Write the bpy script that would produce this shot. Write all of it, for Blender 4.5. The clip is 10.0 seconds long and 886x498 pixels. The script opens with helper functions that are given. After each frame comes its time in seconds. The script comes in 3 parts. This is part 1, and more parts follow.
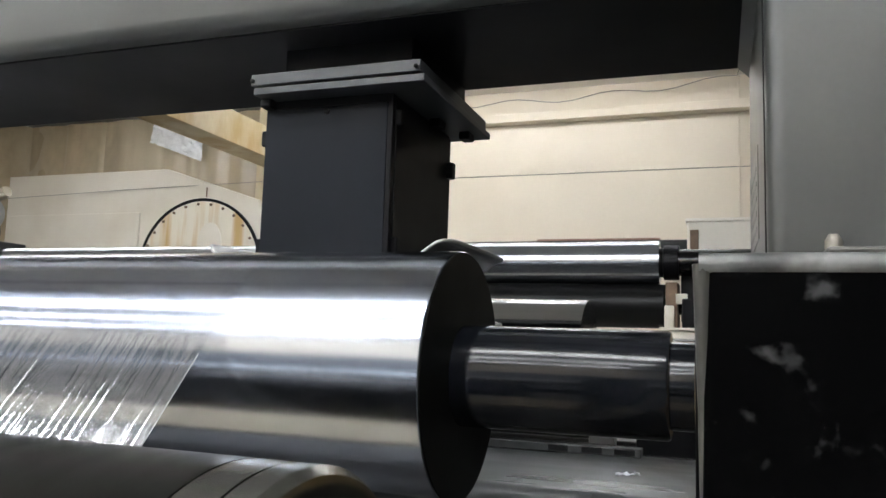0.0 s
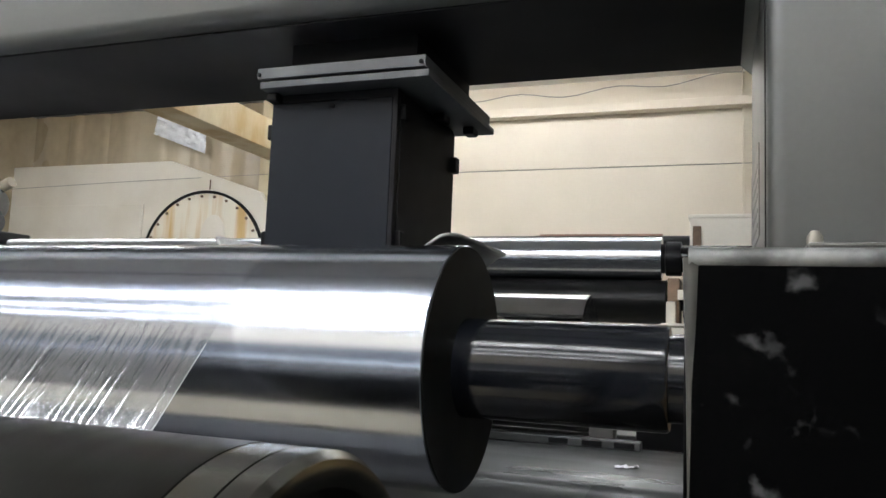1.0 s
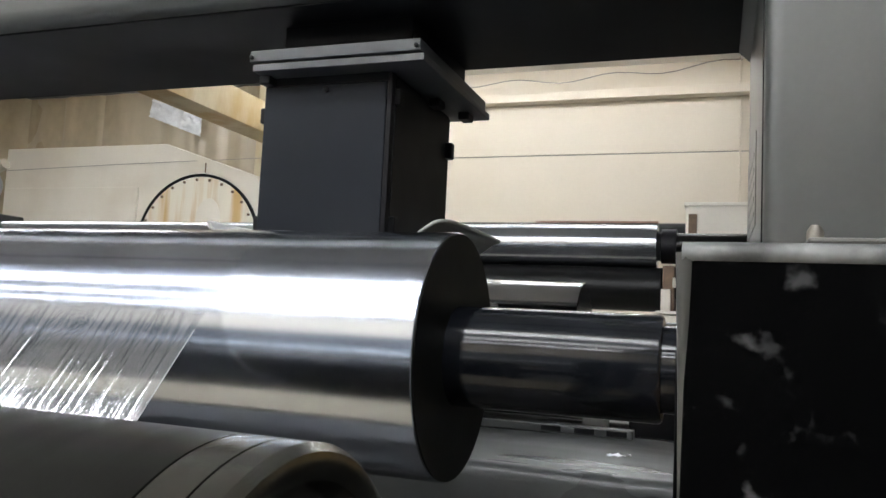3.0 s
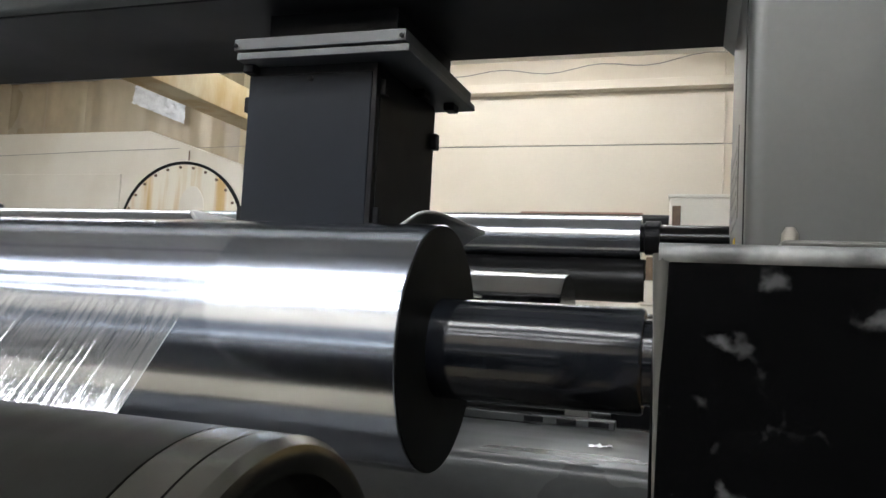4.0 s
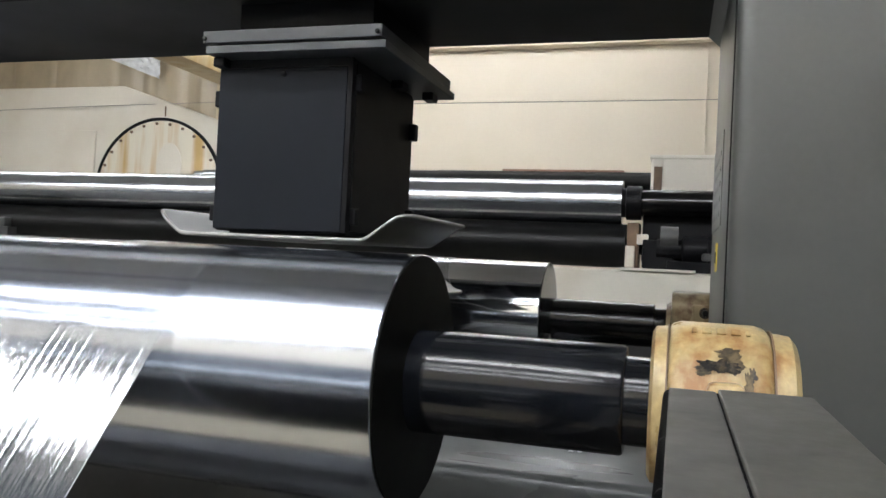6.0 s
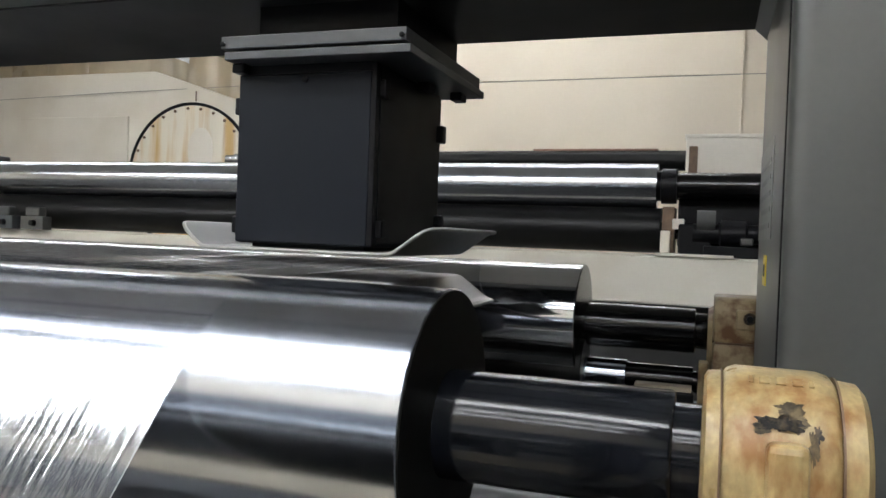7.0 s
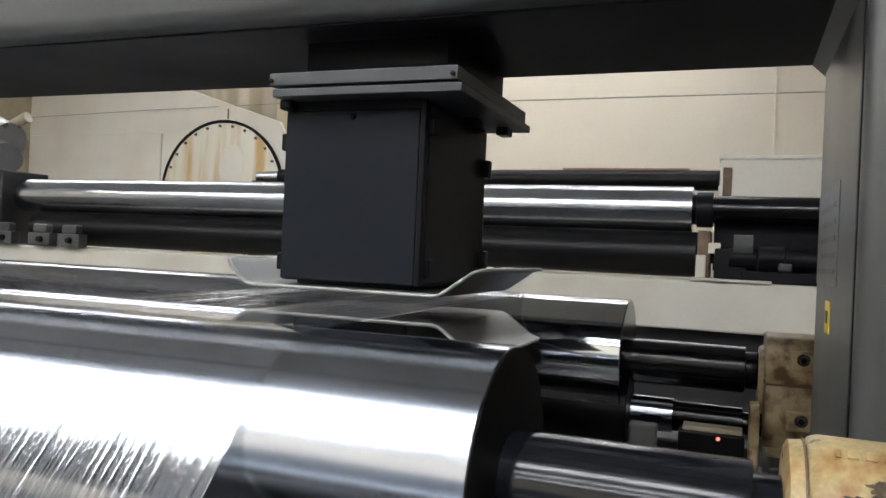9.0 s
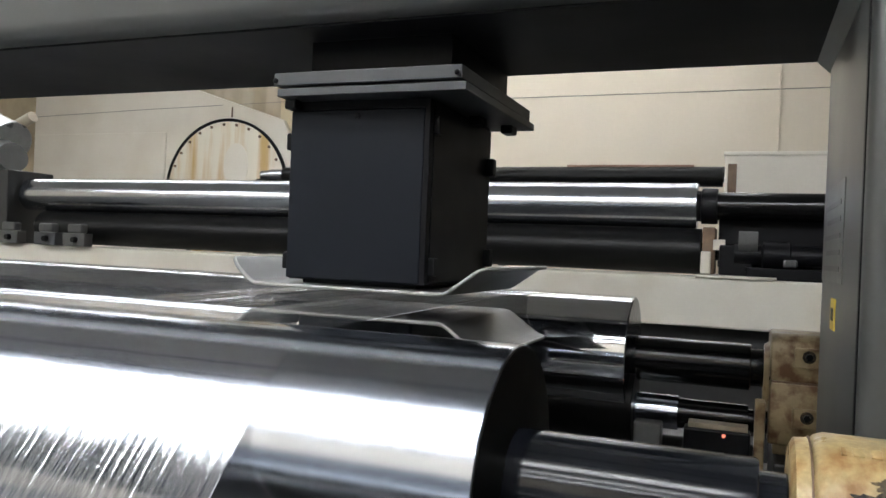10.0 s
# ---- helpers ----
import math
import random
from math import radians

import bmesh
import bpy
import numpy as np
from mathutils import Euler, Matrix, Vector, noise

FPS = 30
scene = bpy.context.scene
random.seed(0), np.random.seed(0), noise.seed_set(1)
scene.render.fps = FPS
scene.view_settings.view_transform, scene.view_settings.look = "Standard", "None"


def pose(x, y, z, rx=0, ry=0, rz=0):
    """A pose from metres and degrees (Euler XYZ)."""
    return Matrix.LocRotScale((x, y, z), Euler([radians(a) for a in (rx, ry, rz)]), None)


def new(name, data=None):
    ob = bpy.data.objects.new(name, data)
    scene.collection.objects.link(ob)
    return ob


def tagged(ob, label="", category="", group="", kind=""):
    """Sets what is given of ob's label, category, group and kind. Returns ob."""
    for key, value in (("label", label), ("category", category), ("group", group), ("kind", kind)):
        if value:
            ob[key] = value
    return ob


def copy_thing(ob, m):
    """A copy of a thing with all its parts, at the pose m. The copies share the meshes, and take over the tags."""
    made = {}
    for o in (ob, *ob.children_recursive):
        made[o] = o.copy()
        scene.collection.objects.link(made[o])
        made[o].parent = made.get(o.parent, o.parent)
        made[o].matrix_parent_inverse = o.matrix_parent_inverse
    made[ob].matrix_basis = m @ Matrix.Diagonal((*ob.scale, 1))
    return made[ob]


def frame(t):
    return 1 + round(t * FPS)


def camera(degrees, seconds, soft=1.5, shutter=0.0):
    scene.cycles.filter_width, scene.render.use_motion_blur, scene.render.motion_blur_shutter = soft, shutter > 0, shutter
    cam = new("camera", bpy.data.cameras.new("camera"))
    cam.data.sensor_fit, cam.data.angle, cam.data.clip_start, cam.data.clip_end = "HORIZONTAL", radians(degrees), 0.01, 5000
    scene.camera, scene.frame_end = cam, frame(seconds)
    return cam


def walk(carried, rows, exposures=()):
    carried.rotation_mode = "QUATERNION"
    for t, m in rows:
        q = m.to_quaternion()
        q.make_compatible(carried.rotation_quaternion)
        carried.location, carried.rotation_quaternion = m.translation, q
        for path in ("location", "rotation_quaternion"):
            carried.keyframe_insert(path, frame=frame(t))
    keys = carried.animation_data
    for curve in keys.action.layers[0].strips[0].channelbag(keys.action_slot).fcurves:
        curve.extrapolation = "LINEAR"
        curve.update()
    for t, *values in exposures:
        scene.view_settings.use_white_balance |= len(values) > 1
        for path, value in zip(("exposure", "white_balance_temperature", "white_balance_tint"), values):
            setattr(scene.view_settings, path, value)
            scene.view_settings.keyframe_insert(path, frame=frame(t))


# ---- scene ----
cam = camera(59.82, 10.0, soft=1.5)
PATH = [
    (0, pose(-0.0029, -0.0002, 1.0396, 96.457, -1.814, 19.540)),
    (0.5, pose(-0.0020, -0.0016, 1.0391, 96.270, -2.060, 19.655)),
    (1, pose(0.0004, -0.0127, 1.0377, 96.020, -2.323, 19.678)),
    (1.5, pose(0.0014, -0.0085, 1.0377, 96.013, -2.337, 19.505)),
    (2, pose(0.0008, -0.0060, 1.0386, 95.541, -2.721, 19.980)),
    (3.5, pose(0.0004, -0.0012, 1.0416, 94.641, -2.927, 18.768)),
    (4, pose(0.0019, -0.0028, 1.0428, 94.255, -3.053, 18.187)),
    (4.5, pose(0.0016, 0.0039, 1.0468, 94.094, -2.945, 17.582)),
    (5, pose(0.0016, 0.0006, 1.0684, 92.735, -3.017, 17.481)),
    (5.2, pose(-0.0006, 0.0030, 1.0752, 92.245, -3.049, 16.714)),
    (6.5, pose(-0.0073, 0.0406, 1.1559, 89.982, -2.371, 17.347)),
    (7, pose(-0.0210, 0.0704, 1.1773, 89.076, -2.120, 19.180)),
    (7.5, pose(-0.0403, 0.0747, 1.1963, 88.666, -2.331, 20.389)),
    (8, pose(-0.0534, 0.0878, 1.2073, 89.696, -2.923, 21.939)),
    (8.5, pose(-0.0586, 0.0851, 1.2099, 89.989, -3.309, 21.246)),
    (9, pose(-0.0611, 0.0786, 1.2121, 90.178, -2.606, 21.126)),
    (9.5, pose(-0.0615, 0.0767, 1.2130, 90.165, -3.052, 20.895)),
    (10, pose(-0.0615, 0.0758, 1.2140, 89.973, -2.368, 21.442)),
]
EXPOSURES = [(0.0, 0.16), (3.5, 0.20), (5.2, 0.28), (6.5, 0.08), (7.5, 0.0), (10.0, 0.0)]
walk(cam, PATH, EXPOSURES)

# ---------------------------------------------------------------- world
world = bpy.data.worlds.new("world")
scene.world = world
world.use_nodes = True
wn = world.node_tree.nodes
sky = world.node_tree.nodes.new("ShaderNodeTexSky")
sky.sky_type, sky.sun_disc = "NISHITA", False
sky.sun_elevation, sky.sun_rotation = radians(35), radians(120)
world.node_tree.links.new(sky.outputs[0], wn["Background"].inputs[0])
wn["Background"].inputs[1].default_value = 0.08

TUBE_POWER = 34.0


# ---------------------------------------------------------------- materials
def mat(name, color, rough=0.5, metal=0.0, vary=0.15, scale=6.0, fine=60.0, bump=0.15, rough_vary=0.1,
        stretch=(1, 1, 1), spec=0.5, stain=None, stain_amount=0.5, stain_scale=3.0, coat=0.0):
    m = bpy.data.materials.new(name)
    m.use_nodes = True
    nt = m.node_tree
    n, l = nt.nodes, nt.links
    b = n["Principled BSDF"]
    tc = n.new("ShaderNodeTexCoord")
    mp = n.new("ShaderNodeMapping")
    mp.inputs["Scale"].default_value = stretch
    l.new(tc.outputs["Object"], mp.inputs[0])
    big, small = n.new("ShaderNodeTexNoise"), n.new("ShaderNodeTexNoise")
    big.inputs["Scale"].default_value, small.inputs["Scale"].default_value = scale, fine
    big.inputs["Detail"].default_value, small.inputs["Detail"].default_value = 4, 3
    for t in (big, small):
        l.new(mp.outputs[0], t.inputs["Vector"])
    mix = n.new("ShaderNodeMath")
    mix.operation = "ADD"
    half = n.new("ShaderNodeMath")
    half.operation = "MULTIPLY"
    half.inputs[1].default_value = 0.5
    l.new(small.outputs["Fac"], half.inputs[0])
    l.new(big.outputs["Fac"], mix.inputs[0])
    l.new(half.outputs[0], mix.inputs[1])
    ramp = n.new("ShaderNodeMapRange")
    ramp.inputs[1].default_value, ramp.inputs[2].default_value = 0.45, 1.05
    ramp.inputs[3].default_value, ramp.inputs[4].default_value = 1 - vary, 1 + vary
    l.new(mix.outputs[0], ramp.inputs[0])
    col = n.new("ShaderNodeVectorMath")
    col.operation = "SCALE"
    col.inputs[0].default_value = color
    l.new(ramp.outputs[0], col.inputs["Scale"])
    out = col.outputs[0]
    if stain:
        sn = n.new("ShaderNodeTexNoise")
        sn.inputs["Scale"].default_value, sn.inputs["Detail"].default_value = stain_scale, 6
        l.new(mp.outputs[0], sn.inputs["Vector"])
        sr = n.new("ShaderNodeMapRange")
        sr.inputs[1].default_value, sr.inputs[2].default_value = 0.45, 0.64
        sr.inputs[4].default_value = stain_amount
        l.new(sn.outputs["Fac"], sr.inputs[0])
        mx = n.new("ShaderNodeMix")
        mx.data_type = "RGBA"
        mx.inputs[7].default_value = (*stain, 1)
        l.new(sr.outputs[0], mx.inputs[0])
        l.new(out, mx.inputs[6])
        out = mx.outputs[2]
    l.new(out, b.inputs["Base Color"])
    rr = n.new("ShaderNodeMapRange")
    rr.inputs[1].default_value, rr.inputs[2].default_value = 0.3, 0.7
    rr.inputs[3].default_value, rr.inputs[4].default_value = max(0.02, rough * (1 - rough_vary)), rough * (1 + rough_vary)
    l.new(big.outputs["Fac"], rr.inputs[0])
    l.new(rr.outputs[0], b.inputs["Roughness"])
    b.inputs["Metallic"].default_value = metal
    b.inputs["Specular IOR Level"].default_value = spec
    b.inputs["Coat Weight"].default_value = coat
    if bump:
        bp = n.new("ShaderNodeBump")
        bp.inputs["Strength"].default_value, bp.inputs["Distance"].default_value = bump, 0.002
        l.new(mix.outputs[0], bp.inputs["Height"])
        l.new(bp.outputs[0], b.inputs["Normal"])
    return m


def glow(name, color, strength):
    m = bpy.data.materials.new(name)
    m.use_nodes = True
    b = m.node_tree.nodes["Principled BSDF"]
    b.inputs["Emission Color"].default_value = (*color, 1)
    b.inputs["Emission Strength"].default_value = strength
    return m


def film_material():
    m = bpy.data.materials.new("clear_film")
    m.use_nodes = True
    nt = m.node_tree
    n, l = nt.nodes, nt.links
    out = n["Material Output"]
    n.remove(n["Principled BSDF"])
    tr, gl, df = n.new("ShaderNodeBsdfTransparent"), n.new("ShaderNodeBsdfGlossy"), n.new("ShaderNodeBsdfDiffuse")
    tr.inputs[0].default_value = (0.97, 0.97, 0.98, 1)
    gl.inputs["Color"].default_value = (0.95, 0.95, 0.97, 1)
    gl.inputs["Roughness"].default_value = 0.085
    df.inputs["Color"].default_value = (0.75, 0.76, 0.78, 1)
    a, c = n.new("ShaderNodeMixShader"), n.new("ShaderNodeMixShader")
    tc, no, mp = n.new("ShaderNodeTexCoord"), n.new("ShaderNodeTexNoise"), n.new("ShaderNodeMapping")
    mp.inputs["Scale"].default_value = (40, 3, 3)
    no.inputs["Scale"].default_value = 1.5
    no.inputs["Detail"].default_value = 4
    l.new(tc.outputs["Object"], mp.inputs[0])
    l.new(mp.outputs[0], no.inputs["Vector"])
    rg = n.new("ShaderNodeMapRange")
    rg.inputs[3].default_value, rg.inputs[4].default_value = 0.06, 0.17
    l.new(no.outputs["Fac"], rg.inputs[0])
    l.new(rg.outputs[0], a.inputs[0])
    l.new(gl.outputs[0], a.inputs[1])
    l.new(df.outputs[0], a.inputs[2])
    c.inputs[0].default_value = 0.27
    l.new(tr.outputs[0], c.inputs[1])
    l.new(a.outputs[0], c.inputs[2])
    l.new(c.outputs[0], out.inputs[0])
    return m


def scuffed_paint():
    """Black paint worn through in soft-edged spots, down to dull grey metal."""
    m = bpy.data.materials.new("scuffed_black_paint")
    m.use_nodes = True
    n, l = m.node_tree.nodes, m.node_tree.links
    b = n["Principled BSDF"]
    tc, warp, mixv = n.new("ShaderNodeTexCoord"), n.new("ShaderNodeTexNoise"), n.new("ShaderNodeVectorMath")
    warp.inputs["Scale"].default_value = 260.0
    l.new(tc.outputs["Object"], warp.inputs["Vector"])
    mixv.operation = "MULTIPLY_ADD"
    mixv.inputs[1].default_value = (0.006, 0.006, 0.006)
    l.new(warp.outputs["Color"], mixv.inputs[0])
    l.new(tc.outputs["Object"], mixv.inputs[2])
    spot = n.new("ShaderNodeTexNoise")
    spot.inputs["Scale"].default_value, spot.inputs["Detail"].default_value = 120.0, 0.6
    l.new(mixv.outputs[0], spot.inputs["Vector"])
    worn = n.new("ShaderNodeMapRange")
    worn.interpolation_type = "SMOOTHSTEP"
    worn.inputs[1].default_value, worn.inputs[2].default_value = 0.635, 0.82
    l.new(spot.outputs["Fac"], worn.inputs[0])
    col = n.new("ShaderNodeMix")
    col.data_type = "RGBA"
    col.inputs[6].default_value, col.inputs[7].default_value = (0.0012, 0.0012, 0.0013, 1), (0.06, 0.06, 0.06, 1)
    l.new(worn.outputs[0], col.inputs[0])
    l.new(col.outputs[2], b.inputs["Base Color"])
    b.inputs["Roughness"].default_value = 0.6
    b.inputs["Specular IOR Level"].default_value = 0.015
    return m


M_CHROME = mat("polished_chrome", (0.50, 0.54, 0.615), 0.17, 1.0, 0.07, 3.0, 34.0, 0.0, 0.22, (1.2, 5, 5))
M_CHROME_BRIGHT = mat("mirror_chrome", (0.55, 0.57, 0.59), 0.09, 1.0, 0.05, 3.0, 34.0, 0.0, 0.2, (1.2, 5, 5))
M_CHROME_FAR = mat("ground_steel", (0.50, 0.53, 0.57), 0.2, 1.0, 0.04, 2.0, 30.0, 0.0, 0.05, (6, 0.6, 0.6))
M_END = mat("oiled_dark_steel", (0.0055, 0.0055, 0.0052), 0.45, 0.0, 0.2, 8.0, 90.0, 0.03, spec=0.05)
M_SHAFT = mat("blued_shaft_steel", (0.0075, 0.0085, 0.011), 0.14, 0.0, 0.15, 5.0, 200.0, 0.0, 0.06, (9, 1, 1), 0.45)
M_BLACK_SHAFT = mat("black_shaft_steel", (0.004, 0.004, 0.004), 0.17, 0.0, 0.2, 5.0, 200.0, 0.0, spec=0.35)
M_RUBBER = mat("dark_rubber", (0.006, 0.006, 0.006), 0.35, 0.0, 0.2, 5.0, 80.0, 0.01, spec=0.18)
M_DULL = mat("dull_roller_steel", (0.011, 0.0106, 0.0092), 0.33, 0.1, 0.25, 5.0, 70.0, 0.01, 0.2, (6, 1, 1), spec=0.16)
M_RING = mat("ring_steel", (0.15, 0.145, 0.128), 0.25, 0.9, 0.12, 9.0, 70.0, 0.01)
M_FRAME = mat("grey_machine_paint", (0.066, 0.067, 0.063), 0.36, 0.0, 0.08, 4.0, 110.0, 0.06, spec=0.6)
# Frame grey, a little darker and duller to paint the lower beam's shade.
M_LOWER = mat("shade_darkened_grey_paint", (0.062, 0.064, 0.063), 0.32, 0.0, 0.16, 4.0, 90.0, 0.05, 0.3, (0.5, 3, 1), spec=0.3)
M_BEAM_SHADE = mat("beam_shade_black", (0.013, 0.013, 0.0145), 0.5, 0.0, 0.15, 4.0, 90.0, 0.04, spec=0.15)
M_BOX = mat("blue_black_powder_coat", (0.0078, 0.0095, 0.0135), 0.5, 0.0, 0.1, 7.0, 220.0, 0.08, spec=0.15)
M_PLATE = mat("grey_anodised_plate", (0.065, 0.068, 0.072), 0.42, 0.2, 0.12, 7.0, 120.0, 0.05)
M_BLACK = mat("black_plastic", (0.005, 0.005, 0.006), 0.45, 0.0, 0.2, 9.0, 120.0, 0.05, spec=0.15)
M_SHOE = mat("dark_shoe_plate", (0.042, 0.042, 0.040), 0.38, 0.0, 0.1, 8.0, 120.0, 0.02)
M_EDGE = mat("bare_plate_edge", (0.24, 0.235, 0.22), 0.4, 0.4, 0.1, 8.0, 120.0, 0.02)
M_CHIP = scuffed_paint()
M_WORN = mat("worn_bare_steel", (0.075, 0.072, 0.062), 0.5, 0.2, 0.35, 30.0, 200.0, 0.04, 0.2, (1, 1, 1), 0.5,
             (0.05, 0.048, 0.045), 0.8, 22.0)
M_RUBBED = mat("rubbed_bright_edge", (0.17, 0.17, 0.165), 0.5, 0.1, 0.6, 60.0, 160.0, 0.02, 0.2, (1, 1, 1), 0.5,
               (0.05, 0.05, 0.048), 0.9, 70.0)
M_IVORY = mat("stained_ivory_enamel", (0.42, 0.315, 0.15), 0.36, 0.0, 0.4, 34.0, 220.0, 0.22, 0.25, (1, 1, 0.5), 0.5,
              (0.22, 0.085, 0.015), 0.85, 36.0)
M_IVORY_DARK = mat("grimy_ivory_enamel", (0.34, 0.26, 0.145), 0.45, 0.0, 0.2, 14.0, 120.0, 0.10, 0.2, (1, 1, 1), 0.5,
                   (0.12, 0.05, 0.018), 0.9, 34.0)
M_SOOT = mat("grey_worn_grease", (0.075, 0.058, 0.038), 0.6, 0.0, 0.5, 120.0, 300.0, 0.05, spec=0.2, stain=(0.20, 0.15, 0.08), stain_amount=0.7, stain_scale=140.0)
M_GRIME = mat("black_grime", (0.022, 0.018, 0.014), 0.5, 0.0, 0.6, 90.0, 400.0, 0.3, spec=0.3, stain=(0.16, 0.11, 0.06), stain_amount=0.5, stain_scale=180.0)
M_CREAM = mat("cream_machine_paint", (0.70, 0.66, 0.57), 0.4, 0.0, 0.05, 2.0, 60.0, 0.05, 0.1, (1, 1, 1), 0.5,
              (0.58, 0.50, 0.38), 0.35, 2.5)
M_WALL = mat("cream_wall_panel", (0.79, 0.705, 0.575), 0.6, 0.0, 0.04, 0.6, 20.0, 0.05, 0.1, (1, 1, 1), 0.4,
             (0.72, 0.625, 0.485), 0.5, 0.5)
M_SEAM = mat("wall_joint", (0.30, 0.27, 0.23), 0.7)
M_WHITE = mat("white_steel_paint", (0.82, 0.80, 0.75), 0.5, 0.0, 0.05, 2.0, 40.0, 0.05)
M_CEIL = mat("white_ceiling_board", (0.82, 0.80, 0.76), 0.7, 0.0, 0.04, 1.0, 25.0, 0.05)
M_HOUSING = mat("white_enclosure_paint", (0.80, 0.75, 0.655), 0.5, 0.0, 0.05, 0.8, 30.0, 0.05, 0.1, (1, 1, 1), 0.5,
                (0.62, 0.54, 0.42), 0.4, 0.7)
M_FLANGE = mat("rust_streaked_white_paint", (0.78, 0.72, 0.60), 0.5, 0.0, 0.06, 1.2, 30.0, 0.1, 0.1, (1.6, 1, 0.16), 0.5,
               (0.58, 0.36, 0.10), 0.9, 2.2)
M_YELLOW = mat("yellow_stained_steel", (0.64, 0.55, 0.37), 0.55, 0.0, 0.1, 1.5, 25.0, 0.1, 0.1, (1, 1, 0.4), 0.5,
               (0.45, 0.29, 0.10), 0.75, 1.6)
M_CURTAIN = mat("brown_translucent_sheeting", (0.46, 0.38, 0.26), 0.3, 0.0, 0.18, 0.7, 9.0, 0.25, 0.2, (0.7, 0.7, 0.45), 0.5, (0.64, 0.57, 0.44), 0.6, 0.35)
M_SHEET = mat("clear_white_plastic_sheet", (0.85, 0.86, 0.88), 0.2, 0.0, 0.15, 5.0, 30.0, 0.5)
M_CONCRETE = mat("grey_concrete", (0.07, 0.068, 0.066), 0.5, 0.0, 0.2, 1.0, 30.0, 0.2, 0.2, (1, 1, 1), 0.5,
                 (0.04, 0.038, 0.036), 0.5, 0.7)
M_DUCT = mat("silver_flexible_duct", (0.55, 0.55, 0.54), 0.3, 0.8, 0.15, 6.0, 40.0, 0.3)
M_BEIGE = mat("beige_pipe_paint", (0.36, 0.31, 0.23), 0.5)
M_GREY = mat("grey_plastic", (0.065, 0.065, 0.062), 0.5, 0.0, 0.2, 6.0, 60.0, 0.1)
# Blue-grey of the unseen bands and beams that the rollers mirror.
M_BAND = mat("blue_grey_reflection_paint", (0.16, 0.18, 0.21), 0.6, 0.0, 0.1, 1.0, 25.0, 0.05)
M_TAN_BOARD = mat("tan_reflection_board", (0.40, 0.34, 0.24), 0.6, 0.0, 0.15, 3.0, 60.0, 0.1, 0.1, (0.4, 6, 1), 0.4, (0.36, 0.28, 0.18), 0.5, 2.0)
M_VOID = mat("dark_machine_paint", (0.018, 0.017, 0.016), 0.5, 0.0, 0.3, 5.0, 60.0, 0.1)
M_BROWN = mat("rust_brown_steel", (0.16, 0.10, 0.06), 0.6, 0.0, 0.3, 20.0, 120.0, 0.3)
M_RED = mat("red_brown_strip", (0.34, 0.19, 0.13), 0.5)
M_LABEL = mat("grey_rating_label", (0.14, 0.14, 0.135), 0.35, 0.4, 0.2, 30.0, 200.0, 0.05)
M_LABEL_YELLOW = mat("yellow_warning_label", (0.62, 0.45, 0.04), 0.4)
M_BOLT = mat("dull_bolt_steel", (0.20, 0.18, 0.15), 0.5, 0.3, bump=0.0)
M_TUBE = glow("fluorescent_tube_light", (0.94, 0.98, 1.035), TUBE_POWER)
M_LED = glow("red_indicator_light", (1.0, 0.12, 0.03), 1.2)
M_GLOW_STRIP = glow("added_glow_strip", (0.93, 0.97, 1.0), 2.6)
M_RUSTY_BORE = mat("brown_bore", (0.07, 0.045, 0.03), 0.6, 0.2, 0.3, 15.0, 90.0, 0.2)
M_FILM = film_material()


# ---------------------------------------------------------------- shape helpers
def mesh_of(bm, name, smooth=False):
    bmesh.ops.recalc_face_normals(bm, faces=bm.faces)
    me = bpy.data.meshes.new(name)
    bm.to_mesh(me)
    bm.free()
    if smooth:
        for p in me.polygons:
            p.use_smooth = True
        me.set_sharp_from_angle(angle=radians(35))
    return me


def part(name, bm, material, parent=None, label="", smooth=False):
    ob = new(name, mesh_of(bm, name, smooth))
    ob.data.materials.append(material)
    if parent:
        ob.parent = parent
    if label:
        ob["label"] = label
    return ob


def thing(name, at, label, category, group="", kind=""):
    ob = new(name)
    ob.location = at
    ob.empty_display_size = 0.05
    return tagged(ob, label, category, group, kind)


def box(x0, x1, y0, y1, z0, z1, bevel=0.0, segments=2):
    bm = bmesh.new()
    bmesh.ops.create_cube(bm, size=1)
    bmesh.ops.transform(bm, matrix=Matrix.Translation(((x0 + x1) / 2, (y0 + y1) / 2, (z0 + z1) / 2))
                        @ Matrix.Diagonal((x1 - x0, y1 - y0, z1 - z0, 1)), verts=bm.verts)
    if bevel:
        bmesh.ops.bevel(bm, geom=bm.edges[:], offset=bevel, segments=segments, profile=0.5, affect="EDGES")
    return bm


def lathe(profile, n=72, axis="x", at=(0, 0, 0)):
    """Turn a line of (along, radius) round an axis."""
    bm = bmesh.new()
    rings = []
    for a, r in profile:
        ring = []
        for k in range(n):
            c, s = math.cos(2 * math.pi * k / n), math.sin(2 * math.pi * k / n)
            v = {"x": (a, r * c, r * s), "y": (r * c, a, r * s), "z": (r * c, r * s, a)}[axis]
            ring.append(bm.verts.new(Vector(v) + Vector(at)))
        rings.append(ring)
    for r0, r1 in zip(rings, rings[1:]):
        for k in range(n):
            bm.faces.new((r0[k], r0[(k + 1) % n], r1[(k + 1) % n], r1[k]))
    for ring, (a, r) in ((rings[0], profile[0]), (rings[-1], profile[-1])):
        if r > 1e-5:
            bm.faces.new(ring)
    return bm


